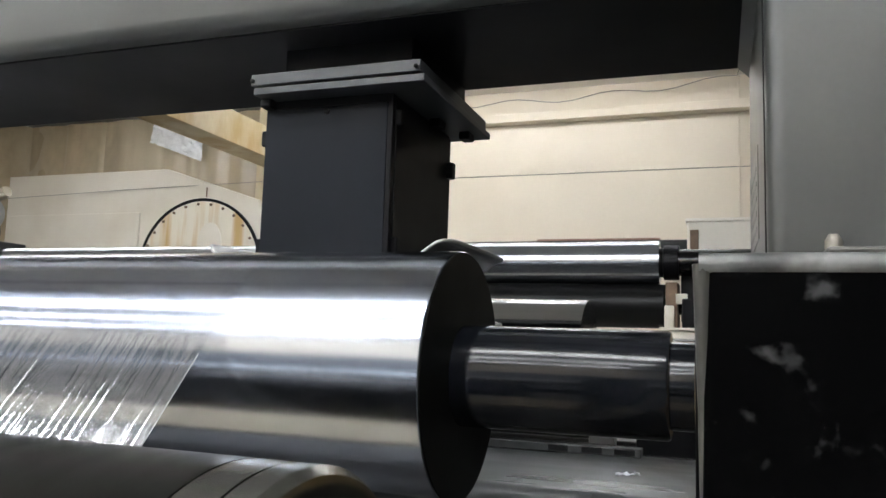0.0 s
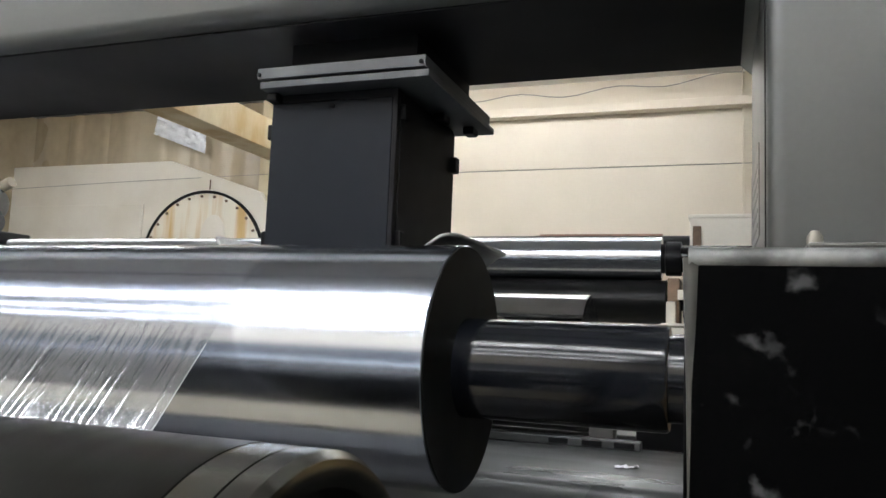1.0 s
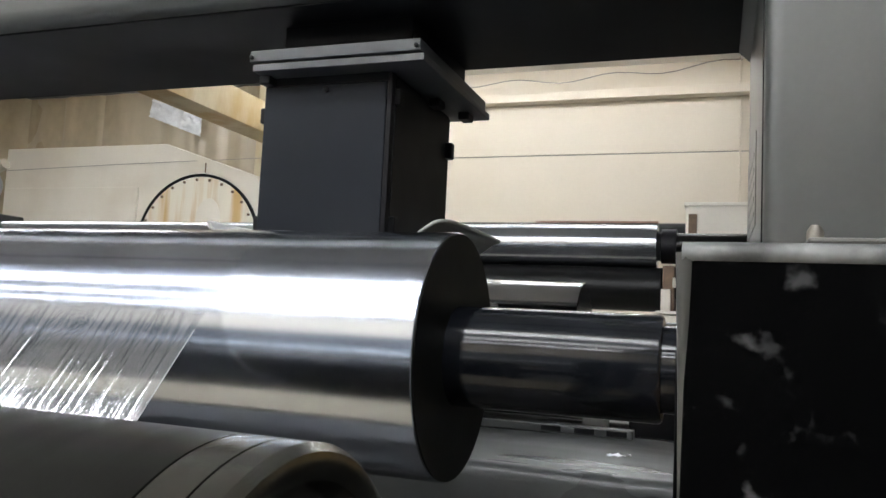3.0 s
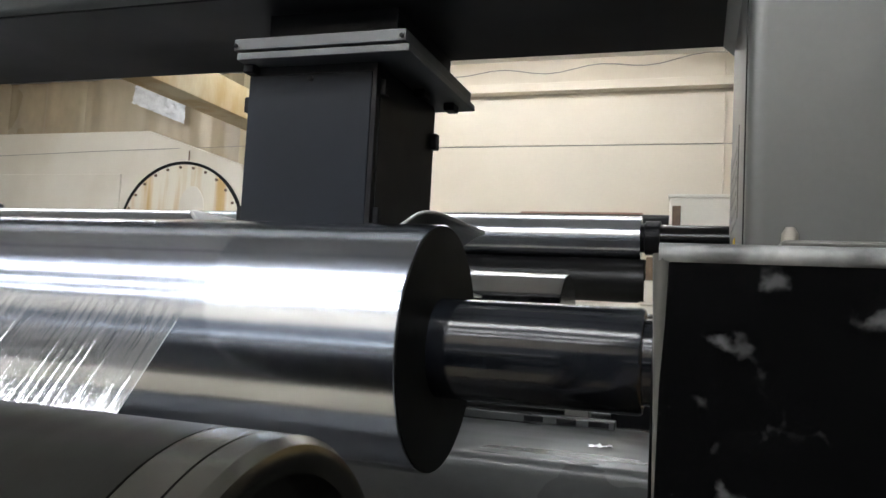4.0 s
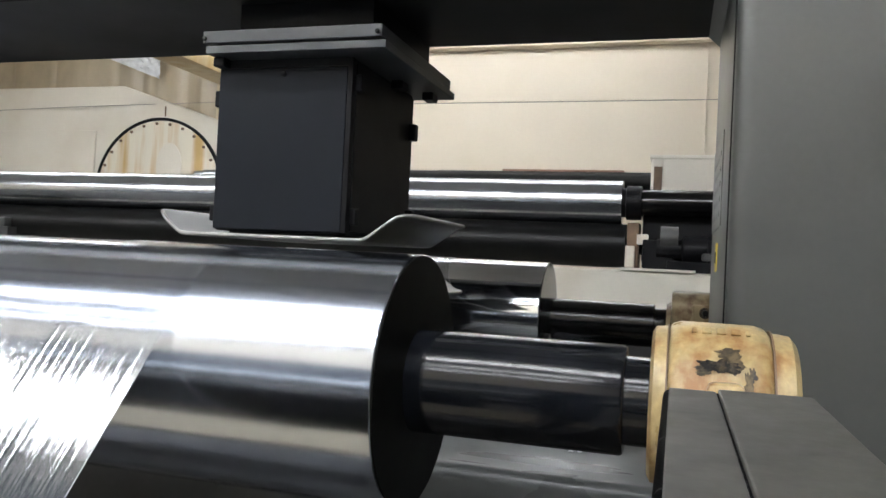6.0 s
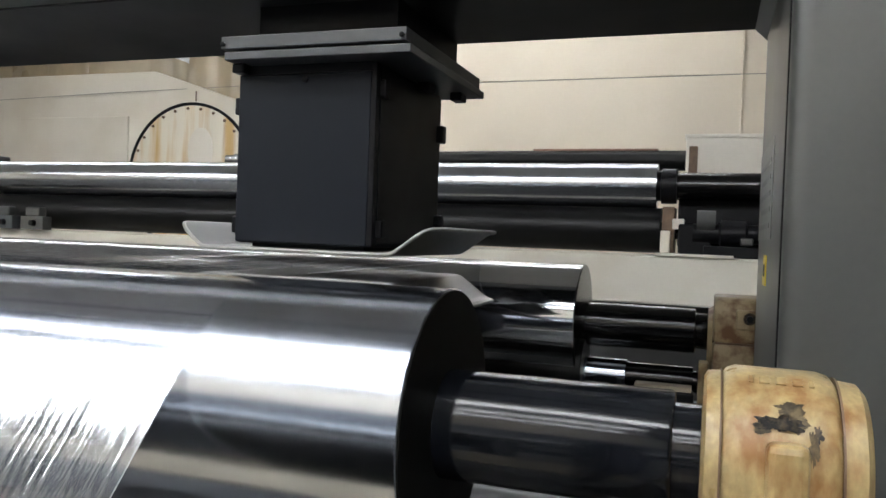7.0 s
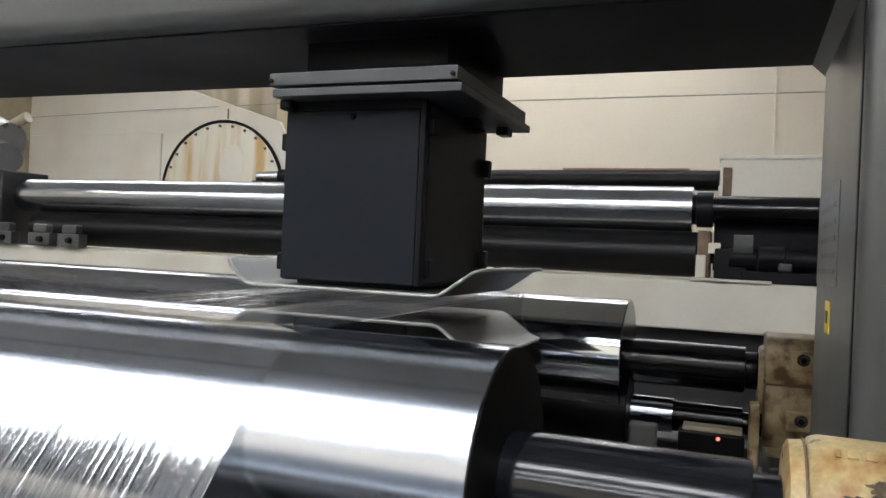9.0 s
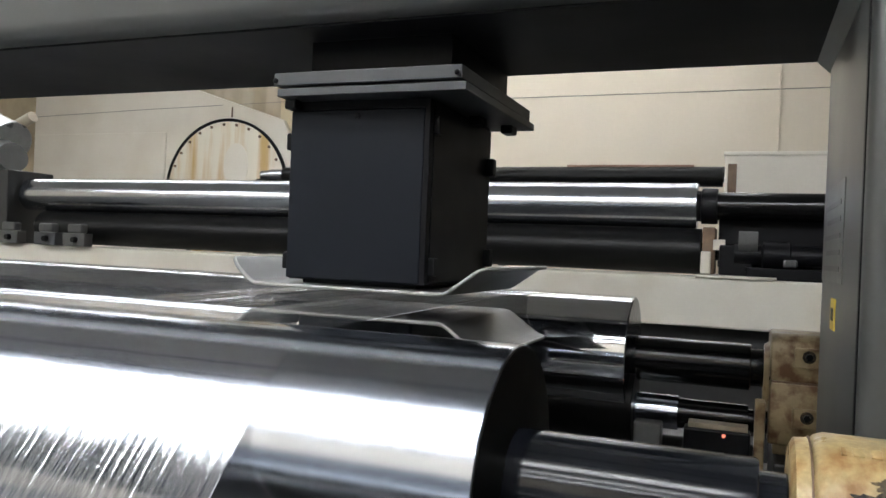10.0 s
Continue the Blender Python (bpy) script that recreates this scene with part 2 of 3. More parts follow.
def prism(outline, d0, d1, plane="xz", bevel=0.0):
    """Extrude an outline: plane xz along y, yz along x, xy along z."""
    bm = bmesh.new()

    def at(a, b, d):
        return {"xz": (a, d, b), "yz": (d, a, b), "xy": (a, b, d)}[plane]

    lo = [bm.verts.new(at(a, b, d0)) for a, b in outline]
    hi = [bm.verts.new(at(a, b, d1)) for a, b in outline]
    bm.faces.new(lo)
    bm.faces.new(hi[::-1])
    for i in range(len(lo)):
        j = (i + 1) % len(lo)
        bm.faces.new((lo[i], hi[i], hi[j], lo[j]))
    if bevel:
        bmesh.ops.bevel(bm, geom=bm.edges[:], offset=bevel, segments=2, profile=0.5, affect="EDGES")
    return bm


def tube(points, r, n=16):
    """A round bar along a line of points."""
    bm = bmesh.new()
    pts = [Vector(p) for p in points]
    rings = []
    for i, p in enumerate(pts):
        d = (pts[min(i + 1, len(pts) - 1)] - pts[max(i - 1, 0)]).normalized()
        q = d.to_track_quat("Z", "Y")
        rr = r[i] if isinstance(r, (list, tuple)) else r
        rings.append([bm.verts.new(p + q @ Vector((rr * math.cos(2 * math.pi * k / n), rr * math.sin(2 * math.pi * k / n), 0)))
                      for k in range(n)])
    for a, b in zip(rings, rings[1:]):
        for k in range(n):
            bm.faces.new((a[k], a[(k + 1) % n], b[(k + 1) % n], b[k]))
    bm.faces.new(rings[0])
    bm.faces.new(rings[-1])
    return bm


def setting(name, bm, material, label, category, smooth=False):
    return tagged(part(name, bm, material, smooth=smooth), label, category, kind="structure")


# ---------------------------------------------------------------- hall
X0, X1, Y0, Y1, ZC = -14.0, 5.0, -6.0, 12.5, 5.25
setting("floor", box(X0 - 0.2, X1 + 0.2, Y0 - 0.2, Y1 + 0.3, -0.2, 0.0), M_CONCRETE, "grey worn concrete hall floor", "floor")
setting("ceiling", box(X0 - 0.2, X1 + 0.2, Y0 - 0.2, Y1 + 0.3, ZC, ZC + 0.15), M_CEIL, "white painted flat hall ceiling", "ceiling")
setting("wall_south", box(X0 - 0.2, X1 + 0.2, Y0 - 0.2, Y0, 0, ZC), M_WALL, "plain cream hall wall", "wall")
# Unseen wall bands and ledge, added so the rollers mirror dark bands.
setting("mirrored_low_band", box(X0, X1, Y0, Y0 + 0.02, 0, 0.96), M_VOID, "unseen dark lower wall band, added for roller reflections", "dado")
setting("mirrored_mid_band", box(X0, X1, Y0, Y0 + 0.02, 1.33, 2.75), M_BAND, "unseen blue-grey middle wall band, added for roller reflections", "dado")
setting("mirrored_ledge", box(X0, X1, Y0, Y0 + 0.12, 0.97, 1.32, 0.01), M_BAND, "unseen blue-grey ledge, added for roller reflections", "ledge")
# Added glow strip, no window: gives the roller its thin bright line.
setting("glow_strip_1", box(X0 + 0.5, X1 - 0.5, Y0 + 0.1205, Y0 + 0.13, 1.09, 1.21), M_GLOW_STRIP, "long low glowing strip added for a bright line in the roller", "window")
# Unseen tan board, added to put a tan band in the roller.
tagged(part("reflection_board", box(-3.2, 0.35, -0.42, 0.16, 0.0, 0.04, 0.004), M_TAN_BOARD), "unseen tan board added on the floor for the roller reflection", "board")
setting("wall_west", box(X0 - 0.2, X0, Y0, Y1, 0, ZC), M_WALL, "plain cream hall wall", "wall")
# Unseen wall, kept grey to cut bounced light on right-facing sides.
setting("wall_east", box(X1, X1 + 0.2, Y0, Y1, 0, ZC), M_FRAME, "plain grey hall wall", "wall")
wall = setting("wall_north", box(X0 - 0.2, X1 + 0.2, Y1 + 0.02, Y1 + 0.25, 0, ZC), M_SEAM, "cream wall of large flat panels with thin joints", "wall")
for xa, xb in ((-14.0, -7.9), (-7.885, 0.33), (0.345, 1.22), (1.235, 5.0)):
    for za, zb in ((0.0, 3.78), (3.795, ZC)):
        part("panel", box(xa, xb, Y1, Y1 + 0.02, za, zb, 0.004, 1), M_WALL, wall)
setting("ceiling_ledge", box(-7.85, 5.0, Y1 - 0.22, Y1 - 0.002, 4.66, 4.80, 0.01), M_WALL, "cream steel ledge along the top of the wall", "ledge")

# Unseen beams, added to draw dark streaks in the roller reflections.
for n_beam, y in enumerate((-5.6, -4.2, -2.55, -0.55, 0.55), 1):
    setting("reflection_beam_%d" % n_beam, box(X0, X1, y - 0.06, y + 0.06, ZC - 0.22, ZC - 0.001, 0.006), M_BAND, "unseen blue-grey beam added to streak the roller reflections", "beam")
# lamps: rows of fluorescent tubes under the ceiling
def ceiling_lamp(y, x, length=2.4):
    lamp = thing("ceiling_light", (x, y, ZC), "white twin-tube fluorescent light on the ceiling", "ceiling light", "hall lights")
    part("housing", box(-length / 2, length / 2, -0.09, 0.09, -0.06, -0.002, 0.006), M_WHITE, lamp)
    for dy in (-0.055, 0.055):
        part("lamp_tube", lathe([(-length / 2 + 0.03, 0.02), (length / 2 - 0.03, 0.02)], 10, at=(0, dy, -0.10)), M_TUBE, lamp, "glowing fluorescent tube")
    for sx in (-1, 1):
        part("end_cap", box(sx * length / 2 - 0.015, sx * length / 2 + 0.015, -0.09, 0.09, -0.125, -0.005, 0.004), M_WHITE, lamp)
    return lamp


first_lamp = ceiling_lamp(-1.5, -1.0)
LAMP_X = [-1.0 + 2.43 * k for k in (-4, -3, -2, -1, 0, 1)]
# Pair at y 7.9 hangs out of view, added to brighten the enclosure.
for y in (-1.5, -1.85, -3.4, -5.0, 6.6, 7.9, 10.6):
    for x in LAMP_X:
        if (y, x) != (-1.5, -1.0) and not (y > 10 and x < -8) and not (y == 7.9 and x > -8) and not (y > 0 and x > 0):
            copy_thing(first_lamp, pose(x, y, ZC))

# far corner: stained pillar, beams, sheeting
setting("pillar", box(-7.70, -7.44, 11.9, 12.49, 0, ZC, 0.01), M_CREAM, "cream painted steel pillar at the wall", "pillar")
setting("stained_pillar", box(-7.98, -7.704, 11.93, 12.49, 0, ZC, 0.01), M_YELLOW, "cream pillar with yellow stains", "pillar")
setting("stained_beam", box(-7.75, -7.22, 7.6, 11.9, 3.98, 4.5, 0.01), M_YELLOW, "yellow-stained steel beam under the ceiling", "beam")
setting("white_rafter", box(-6.45, -6.2, 7.8, 12.27, 4.42, 4.62, 0.01), M_WHITE, "white steel rafter running to the wall", "rafter")
bm = bmesh.new()
cols, rows_n = 150, 8


def curtain_line(i):
    """Plan of the sheeting: along the west wall, round the corner, along the north wall."""
    if i < 60:
        return -13.88 + 0.06 * noise.noise((i * 0.2, 2, 0)), 7.2 + 4.9 * i / 60
    return -13.80 + 6.1 * (i - 60) / 90, 12.2 + 0.09 * noise.noise((i * 0.16, 0, 0)) + 0.035 * noise.noise((i * 0.5, 0, 5))


grid = [[bm.verts.new((*curtain_line(i), 0.5 + 4.7 * j / rows_n)) for i in range(cols + 1)] for j in range(rows_n + 1)]
for j in range(rows_n):
    for i in range(cols):
        bm.faces.new((grid[j][i], grid[j][i + 1], grid[j + 1][i + 1], grid[j + 1][i]))
curtain = tagged(part("plastic_curtain", bm, M_CURTAIN, smooth=True), "brown hanging plastic sheeting with vertical folds", "curtain")
bm = bmesh.new()
grid = [[bm.verts.new((-10.47 + 1.25 * i / 20 + 0.14 * j / 14 * (1 - i / 20), 11.95 + 0.05 * noise.noise((i * 0.5, j * 0.5, 3)),
                       4.636 - 0.448 * i / 20 + 0.60 * j / 14 + 0.02 * noise.noise((i * 0.7, j * 0.7, 9)))) for i in range(21)] for j in range(15)]
for j in range(14):
    for i in range(20):
        bm.faces.new((grid[j][i], grid[j][i + 1], grid[j + 1][i + 1], grid[j + 1][i]))
tagged(part("plastic_sheet", bm, M_SHEET, smooth=True), "clear crinkled plastic sheet hanging before brown sheeting", "plastic sheet")

tagged(part("stretched_wire", tube([(-14.0, 11.78, 3.58), (-10.9, 11.78, 3.66), (-7.70, 11.90, 3.74)], 0.006, 6), M_SEAM, smooth=True), "thin dark wire stretched from wall to pillar", "wire")
# enclosure with a round bolted cover
enclosure = thing("machine_enclosure", (-10, 11.9, 0), "white machine enclosure with a round bolted cover", "enclosure")
def sub_part(name, bm, material, owner, label="", smooth=False):
    """A piece of a part that was placed by world_part."""
    bmesh.ops.translate(bm, verts=bm.verts, vec=-Vector(owner.parent.location))
    return part(name, bm, material, owner, label, smooth)


def world_part(name, bm, material, parent, label="", smooth=False):
    bmesh.ops.translate(bm, verts=bm.verts, vec=-Vector(parent.location))
    return part(name, bm, material, parent, label, smooth)
world_part("body", prism([(-13.9, 0), (-7.42, 0), (-7.42, 2.55), (-7.85, 3.40), (-9.9, 4.05), (-13.9, 4.05)], 11.84, 12.1, "xz", 0.02), M_HOUSING, enclosure)
world_part("side_panel", box(-13.8, -10.45, 11.80, 11.845, 0.3, 3.22, 0.012), M_HOUSING, enclosure)
CX, CZ, CR = -9.03, 2.085, 1.36
# Black ring stands in for the dark gap round the cover.
world_part("cover_gap_ring", lathe([(-0.02, CR), (-0.06, CR), (-0.06, CR - 0.05), (-0.02, CR - 0.05)], 96, "y", (CX, 11.84, CZ)), M_BLACK, enclosure, "black ring in place of the dark gap", True)
cover = world_part("round_cover", lathe([(-0.004, CR - 0.055), (-0.045, CR - 0.055), (-0.05, CR - 0.07)], 96, "y", (CX, 11.84, CZ)), M_FLANGE, enclosure, "rust-streaked white round cover", True)
for k in range(28):
    a = 2 * math.pi * k / 28 + 0.05
    sub_part("bolt", lathe([(-0.05, 0.028), (-0.075, 0.026), (-0.08, 0.012)], 6, "y", (CX + (CR - 0.11) * math.cos(a), 11.84, CZ + (CR - 0.11) * math.sin(a))), M_BROWN, cover)
bm = lathe([(-0.048, 0.28), (-0.06, 0.28), (-0.066, 0.26)], 48, "y", (0, 0, 0))
bmesh.ops.scale(bm, vec=(0.95, 1, 1.5), verts=bm.verts)
bmesh.ops.translate(bm, vec=(CX + 0.23, 11.84, CZ + 0.48), verts=bm.verts)
sub_part("oval_plate", bm, M_HOUSING, cover, "white oval plate", True)
world_part("hook", tube([(CX + 0.1, 11.79, CZ + CR + 0.02), (CX + 0.1, 11.79, CZ + CR + 0.2)], 0.012, 8), M_BROWN, enclosure)

# silver duct near the enclosure
duct = thing("exhaust_duct", (-7.3, 6.0, 2.1), "silver flexible duct with a grey elbow", "duct")
pts = [(-13.98, 6.6, 4.2), (-10.5, 6.4, 3.2), (-9.0, 6.3, 2.75), (-8.0, 6.1, 2.38), (-7.35, 6.0, 2.16)]
fine = []
for i in range(40):
    u = i / 39 * (len(pts) - 1)
    k = min(int(u), len(pts) - 2)
    fine.append(Vector(pts[k]).lerp(Vector(pts[k + 1]), u - k))
world_part("hose", tube(fine, [0.20 + 0.012 * (i % 2) for i in range(40)], 24), M_DUCT, duct, "", True)
world_part("elbow", tube([(-7.6, 5.98, 2.08), (-7.32, 5.9, 2.0), (-7.1, 5.75, 1.94), (-6.98, 5.72, 1.96)], [0.15, 0.16, 0.165, 0.15], 24), M_GREY, duct, "grey elbow", True)
world_part("stay_pipe", tube([(-7.72, 6.2, 2.0), (-7.66, 6.2, 2.2), (-7.5, 6.2, 2.38), (-7.3, 6.2, 2.46)], 0.06, 14), M_BEIGE, duct, "", True)

# thin pipe and cable by the wall
wall_pipe = tagged(part("wall_conduit", tube([(0.33, 12.46, 2.0), (0.33, 12.46, 5.2)], 0.014, 8), M_WALL, smooth=True), "thin white vertical conduit on the wall", "conduit")
cable_pts = [(-5.2 + 5.5 * i / 24, 12.2, 5.02 + 0.10 * (i / 24) + 0.05 * math.sin(i * 0.9) - 0.10 * math.sin(math.pi * i / 24)) for i in range(25)]
cable_pts = [(-5.25, 12.2, 5.249)] + cable_pts + [(0.33, 12.2, 5.249)]
tagged(part("hanging_cable", tube(cable_pts, 0.008, 6), M_SEAM, smooth=True), "thin dark cable sagging below the ceiling", "cable")

# ---------------------------------------------------------------- gauge frame
gauge = thing("gauge_frame", (0.25, 1.25, 0), "grey painted steel gauge frame with two columns and two beams", "gauge frame")
GY0, GY1 = 1.05, 1.45
world_part("column", box(0.053, 0.50, 0.97, GY1, 0, 2.25, 0.022, 4), M_FRAME, gauge, "", True)
world_part("column", box(-3.75, -3.3, GY0, GY1, 0, 2.25, 0.022, 4), M_FRAME, gauge, "", True)
world_part("upper_beam", box(-3.3, 0.0535, GY0, GY1, 1.543, 1.92, 0.03, 4), M_FRAME, gauge, "", True)
world_part("corner_gusset", prism([(0.054, 1.5435), (0.054, 1.520), (0.030, 1.5435)], GY0 + 0.02, GY1 - 0.002, "xz"), M_FRAME, gauge)
# Black sheet paints the shade on the beam's underside.
world_part("beam_shade_sheet", box(-3.29, 0.05, GY0 + 0.028, GY1 - 0.0015, 1.5395, 1.5435, 0.001), M_BEAM_SHADE, gauge, "black sheet under the beam, painting its shade")
world_part("lower_beam", box(-3.3, 0.0535, GY0, GY1 + 0.02, 0.52, 0.84, 0.02, 3), M_LOWER, gauge, "", True)
rail = world_part("guide_rail", box(-3.2, -0.13, 1.40, 1.44, 0.8401, 0.855, 0.002), M_LOWER, gauge, "dull slotted guide rail")
for x in (-0.275, -0.215, -0.158):
    sub_part("slot", box(x - 0.018, x + 0.018, 1.3985, 1.402, 0.843, 0.8535, 0.001), M_BLACK, rail)
# Thin dark strip just behind the column's front edge.
world_part("edge_strip", box(0.0515, 0.0560, 0.995, 1.005, 0.3, 1.53, 0.001), M_BLACK, gauge, "dark strip along the column edge")
rating = world_part("rating_label", box(0.0515, 0.053, 1.16, 1.42, 1.19, 1.325), M_LABEL, gauge, "grey printed label")
for k in range(5):
    sub_part("label_line", box(0.0508, 0.0515, 1.19, 1.39 - 0.03 * (k % 2), 1.205 + 0.022 * k, 1.212 + 0.022 * k), M_FRAME, rating)
warning = world_part("warning_label", box(0.0515, 0.053, 1.225, 1.275, 1.125, 1.168), M_LABEL_YELLOW, gauge, "yellow warning label")
sub_part("warning_mark", box(0.0508, 0.0515, 1.238, 1.262, 1.138, 1.155), M_BLACK, warning)

# measuring head under the upper beam
SX = -0.63
head = thing("measuring_head", (SX, 1.27, 1.543), "dark blue-grey box-shaped measuring head hanging from the beam", "measuring head")
hw = 0.1215
world_part("body", box(SX - hw, SX + hw, 1.145, 1.43, 1.156, 1.44, 0.004), M_BOX, head)
front = world_part("front_cover", box(SX - hw + 0.002, SX + hw - 0.008, 1.138, 1.145, 1.158, 1.425, 0.002), M_BOX, head)
sub_part("screw", lathe([(-0.001, 0.005), (-0.004, 0.005), (-0.005, 0.003)], 12, "y", (SX, 1.139, 1.415)), M_BLACK, front, "", True)
world_part("side_panel", box(SX + hw, SX + hw + 0.003, 1.152, 1.426, 1.162, 1.432, 0.001), M_BLACK, head, "matt black side panel")
world_part("corner_seal", box(SX + hw - 0.0075, SX + hw + 0.0015, 1.1375, 1.1515, 1.158, 1.438, 0.001), M_BLACK, head, "black corner seal")
# Black strip across the recess above the front cover.
world_part("top_strip", box(SX - hw + 0.004, SX + hw - 0.008, 1.1395, 1.1447, 1.4255, 1.4395), M_BLACK, head, "black strip above the front cover")
for dx, dy in ((0.135, 0.20), (0.160, 0.30), (-0.112, 0.02)):
    world_part("plate_clip", box(SX + dx - 0.011, SX + dx + 0.011, 1.10 + dy, 1.135 + dy, 1.4255, 1.4410, 0.003), M_BLACK, head, "black clip")
for dx in (-0.125, 0.178):
    world_part("plate_screw", lathe([(-0.0015, 0.004), (-0.004, 0.004), (-0.005, 0.002)], 10, "y", (SX + dx, 1.1, 1.4655)), M_BLACK, head, "", True)
world_part("carriage_plate", box(SX - 0.13, SX + 0.184, 1.10, 1.47, 1.458, 1.478, 0.0015), M_PLATE, head)
world_part("lower_plate", box(SX - 0.122, SX + 0.192, 1.098, 1.475, 1.4405, 1.453, 0.0015), M_PLATE, head)
world_part("spacer", box(SX - 0.11, SX + 0.17, 1.115, 1.45, 1.4525, 1.4585), M_BLACK, head)
world_part("neck", box(SX - 0.10, SX + 0.145, 1.16, 1.447, 1.4775, 1.5435, 0.002), M_BLACK, head)
for sx, z in ((-1, 1.378), (-1, 1.185), (1, 1.40), (1, 1.185)):
    lx = SX + sx * hw
    world_part("latch", box(lx - 0.006 if sx > 0 else lx - 0.014, lx + 0.012 if sx > 0 else lx + 0.006, 1.15, 1.168, z - 0.014, z + 0.014, 0.003), M_BLACK, head, "black latch")
for z in (1.365, 1.20):
    world_part("hinge", box(SX + hw - 0.001, SX + hw + 0.016, 1.405, 1.425, z - 0.016, z + 0.016, 0.003), M_BLACK, head)


def shoe_plate(z0, flip, thick=0.0055, y0=1.107, y1=1.44):
    """A thin plate with wings bent away from the film and rounded corners, and the line of its rim."""
    s = -1 if flip else 1
    bend = [(-0.212, 0.038), (-0.203, 0.034), (-0.166, 0.006), (-0.158, 0.0015), (-0.148, 0.0), (0.158, 0.0), (0.168, 0.0015), (0.176, 0.006), (0.218, 0.036), (0.228, 0.0395), (0.242, 0.0405)]
    line = []
    for (xa, za), (xb, zb) in zip(bend, bend[1:]):
        line += [(xa + (xb - xa) * k / 4, za + (zb - za) * k / 4) for k in range(4)]
    line.append(bend[-1])
    lo, hi, r = line[0][0], line[-1][0], 0.035
    bm = bmesh.new()
    near, far = [], []
    rows = []
    for x, z in line:
        d = min(x - lo, hi - x)
        cut = r - math.sqrt(max(0.0, r * r - (r - d) ** 2)) if d < r else 0.0
        row = [Vector((SX + x, y0 + cut + (y1 - y0 - 2 * cut) * k / 6, z0 + s * z)) for k in range(7)]
        rows.append([(bm.verts.new(p), bm.verts.new(p + Vector((0, 0, s * thick)))) for p in row])
        near.append(row[0] + Vector((0, 0, s * thick / 2)))
        far.append(row[-1] + Vector((0, 0, s * thick / 2)))
    for ra, rb in zip(rows, rows[1:]):
        for k in range(6):
            for side_no in (0, 1):
                bm.faces.new((ra[k][side_no], rb[k][side_no], rb[k + 1][side_no], ra[k + 1][side_no]))
        for k in (0, 6):
            bm.faces.new((ra[k][0], rb[k][0], rb[k][1], ra[k][1]))
    for row in (rows[0], rows[-1]):
        for k in range(6):
            bm.faces.new((row[k][0], row[k + 1][0], row[k + 1][1], row[k][1]))
    return bm, near + far[::-1] + [near[0]]


plate_bm, rim_line = shoe_plate(1.1445, False)
plate = world_part("sliding_shoe", plate_bm, M_SHOE, head, "grey plate with upturned rounded ends", True)
sub_part("shoe_rim", tube(rim_line, 0.0031, 8), M_EDGE, plate, "bare metal rim", True)
world_part("shoe_mount", box(SX - 0.10, SX + 0.10, 1.16, 1.40, 1.149, 1.1565), M_BLACK, head)
lower = thing("lower_measuring_head", (SX, 1.27, 0.84), "dark lower measuring head under the film", "measuring head")
plate_bm, rim_line = shoe_plate(1.108, True)
plate = world_part("sliding_shoe", plate_bm, M_SHOE, lower, "grey plate with downturned rounded ends", True)
sub_part("shoe_rim", tube(rim_line, 0.0031, 8), M_EDGE, plate, "bare metal rim", True)
world_part("body", box(SX - 0.10, SX + 0.10, 1.15, 1.42, 0.858, 1.1035, 0.004), M_BOX, lower)
world_part("carriage_plate", box(SX - 0.13, SX + 0.13, 1.12, 1.44, 0.8405, 0.858, 0.0015), M_PLATE, lower)

# ---------------------------------------------------------------- rollers
def roller(name, y, z, profile_parts, label, x=0.0, category="roller", group="rollers"):
    r = thing(name, (x, y, z), label, category, group)
    for pname, prof, m, lab in profile_parts:
        part(pname, lathe(prof, 128 if prof[0][1] > 0.06 or prof[-1][1] > 0.06 else 64), m, r, lab, True)
    return r


AY, AZ, AR = 0.765, 1.0, 0.128
roller("chrome_roller", AY, AZ, [
    ("shell", [(-3.1, AR), (-0.2525, AR), (-0.2515, AR - 0.001)], M_CHROME, "polished chrome shell"),
    ("end_disc", [(-0.2516, AR - 0.001), (-0.2500, AR - 0.0015), (-0.2495, 0.05)], M_END, "dark end disc"),
    ("shaft", [(-0.2496, 0.0515), (-0.0475, 0.0515), (-0.0445, 0.0495), (-0.0443, 0.036)], M_SHAFT, "dark shaft"),
    ("journal", [(-0.0444, 0.0415), (-0.0225, 0.0415), (-0.022, 0.036), (0.10, 0.036)], M_SHAFT, "dark journal"),
], "large polished chrome roller with a dark shaft")
BY, BZ, BR = 1.726, 1.004, 0.125
roller("chrome_roller", BY, BZ, [
    ("shell", [(-3.1, BR), (-0.274, BR), (-0.273, BR - 0.001)], M_CHROME_BRIGHT, "polished chrome shell"),
    ("end_disc", [(-0.2731, BR - 0.001), (-0.2715, BR - 0.0015), (-0.271, 0.05)], M_SHAFT, "dark end disc"),
    ("shaft", [(-0.2711, 0.046), (-0.045, 0.046), (-0.043, 0.044), (-0.0428, 0.03)], M_BLACK_SHAFT, "black shaft"),
    ("journal", [(-0.0429, 0.037), (-0.018, 0.037), (0.0, 0.032)], M_BLACK_SHAFT, "black journal"),
], "polished chrome roller with a black shaft behind the gauge")
FY, FZ, FR = 0.32, 0.85, 0.128
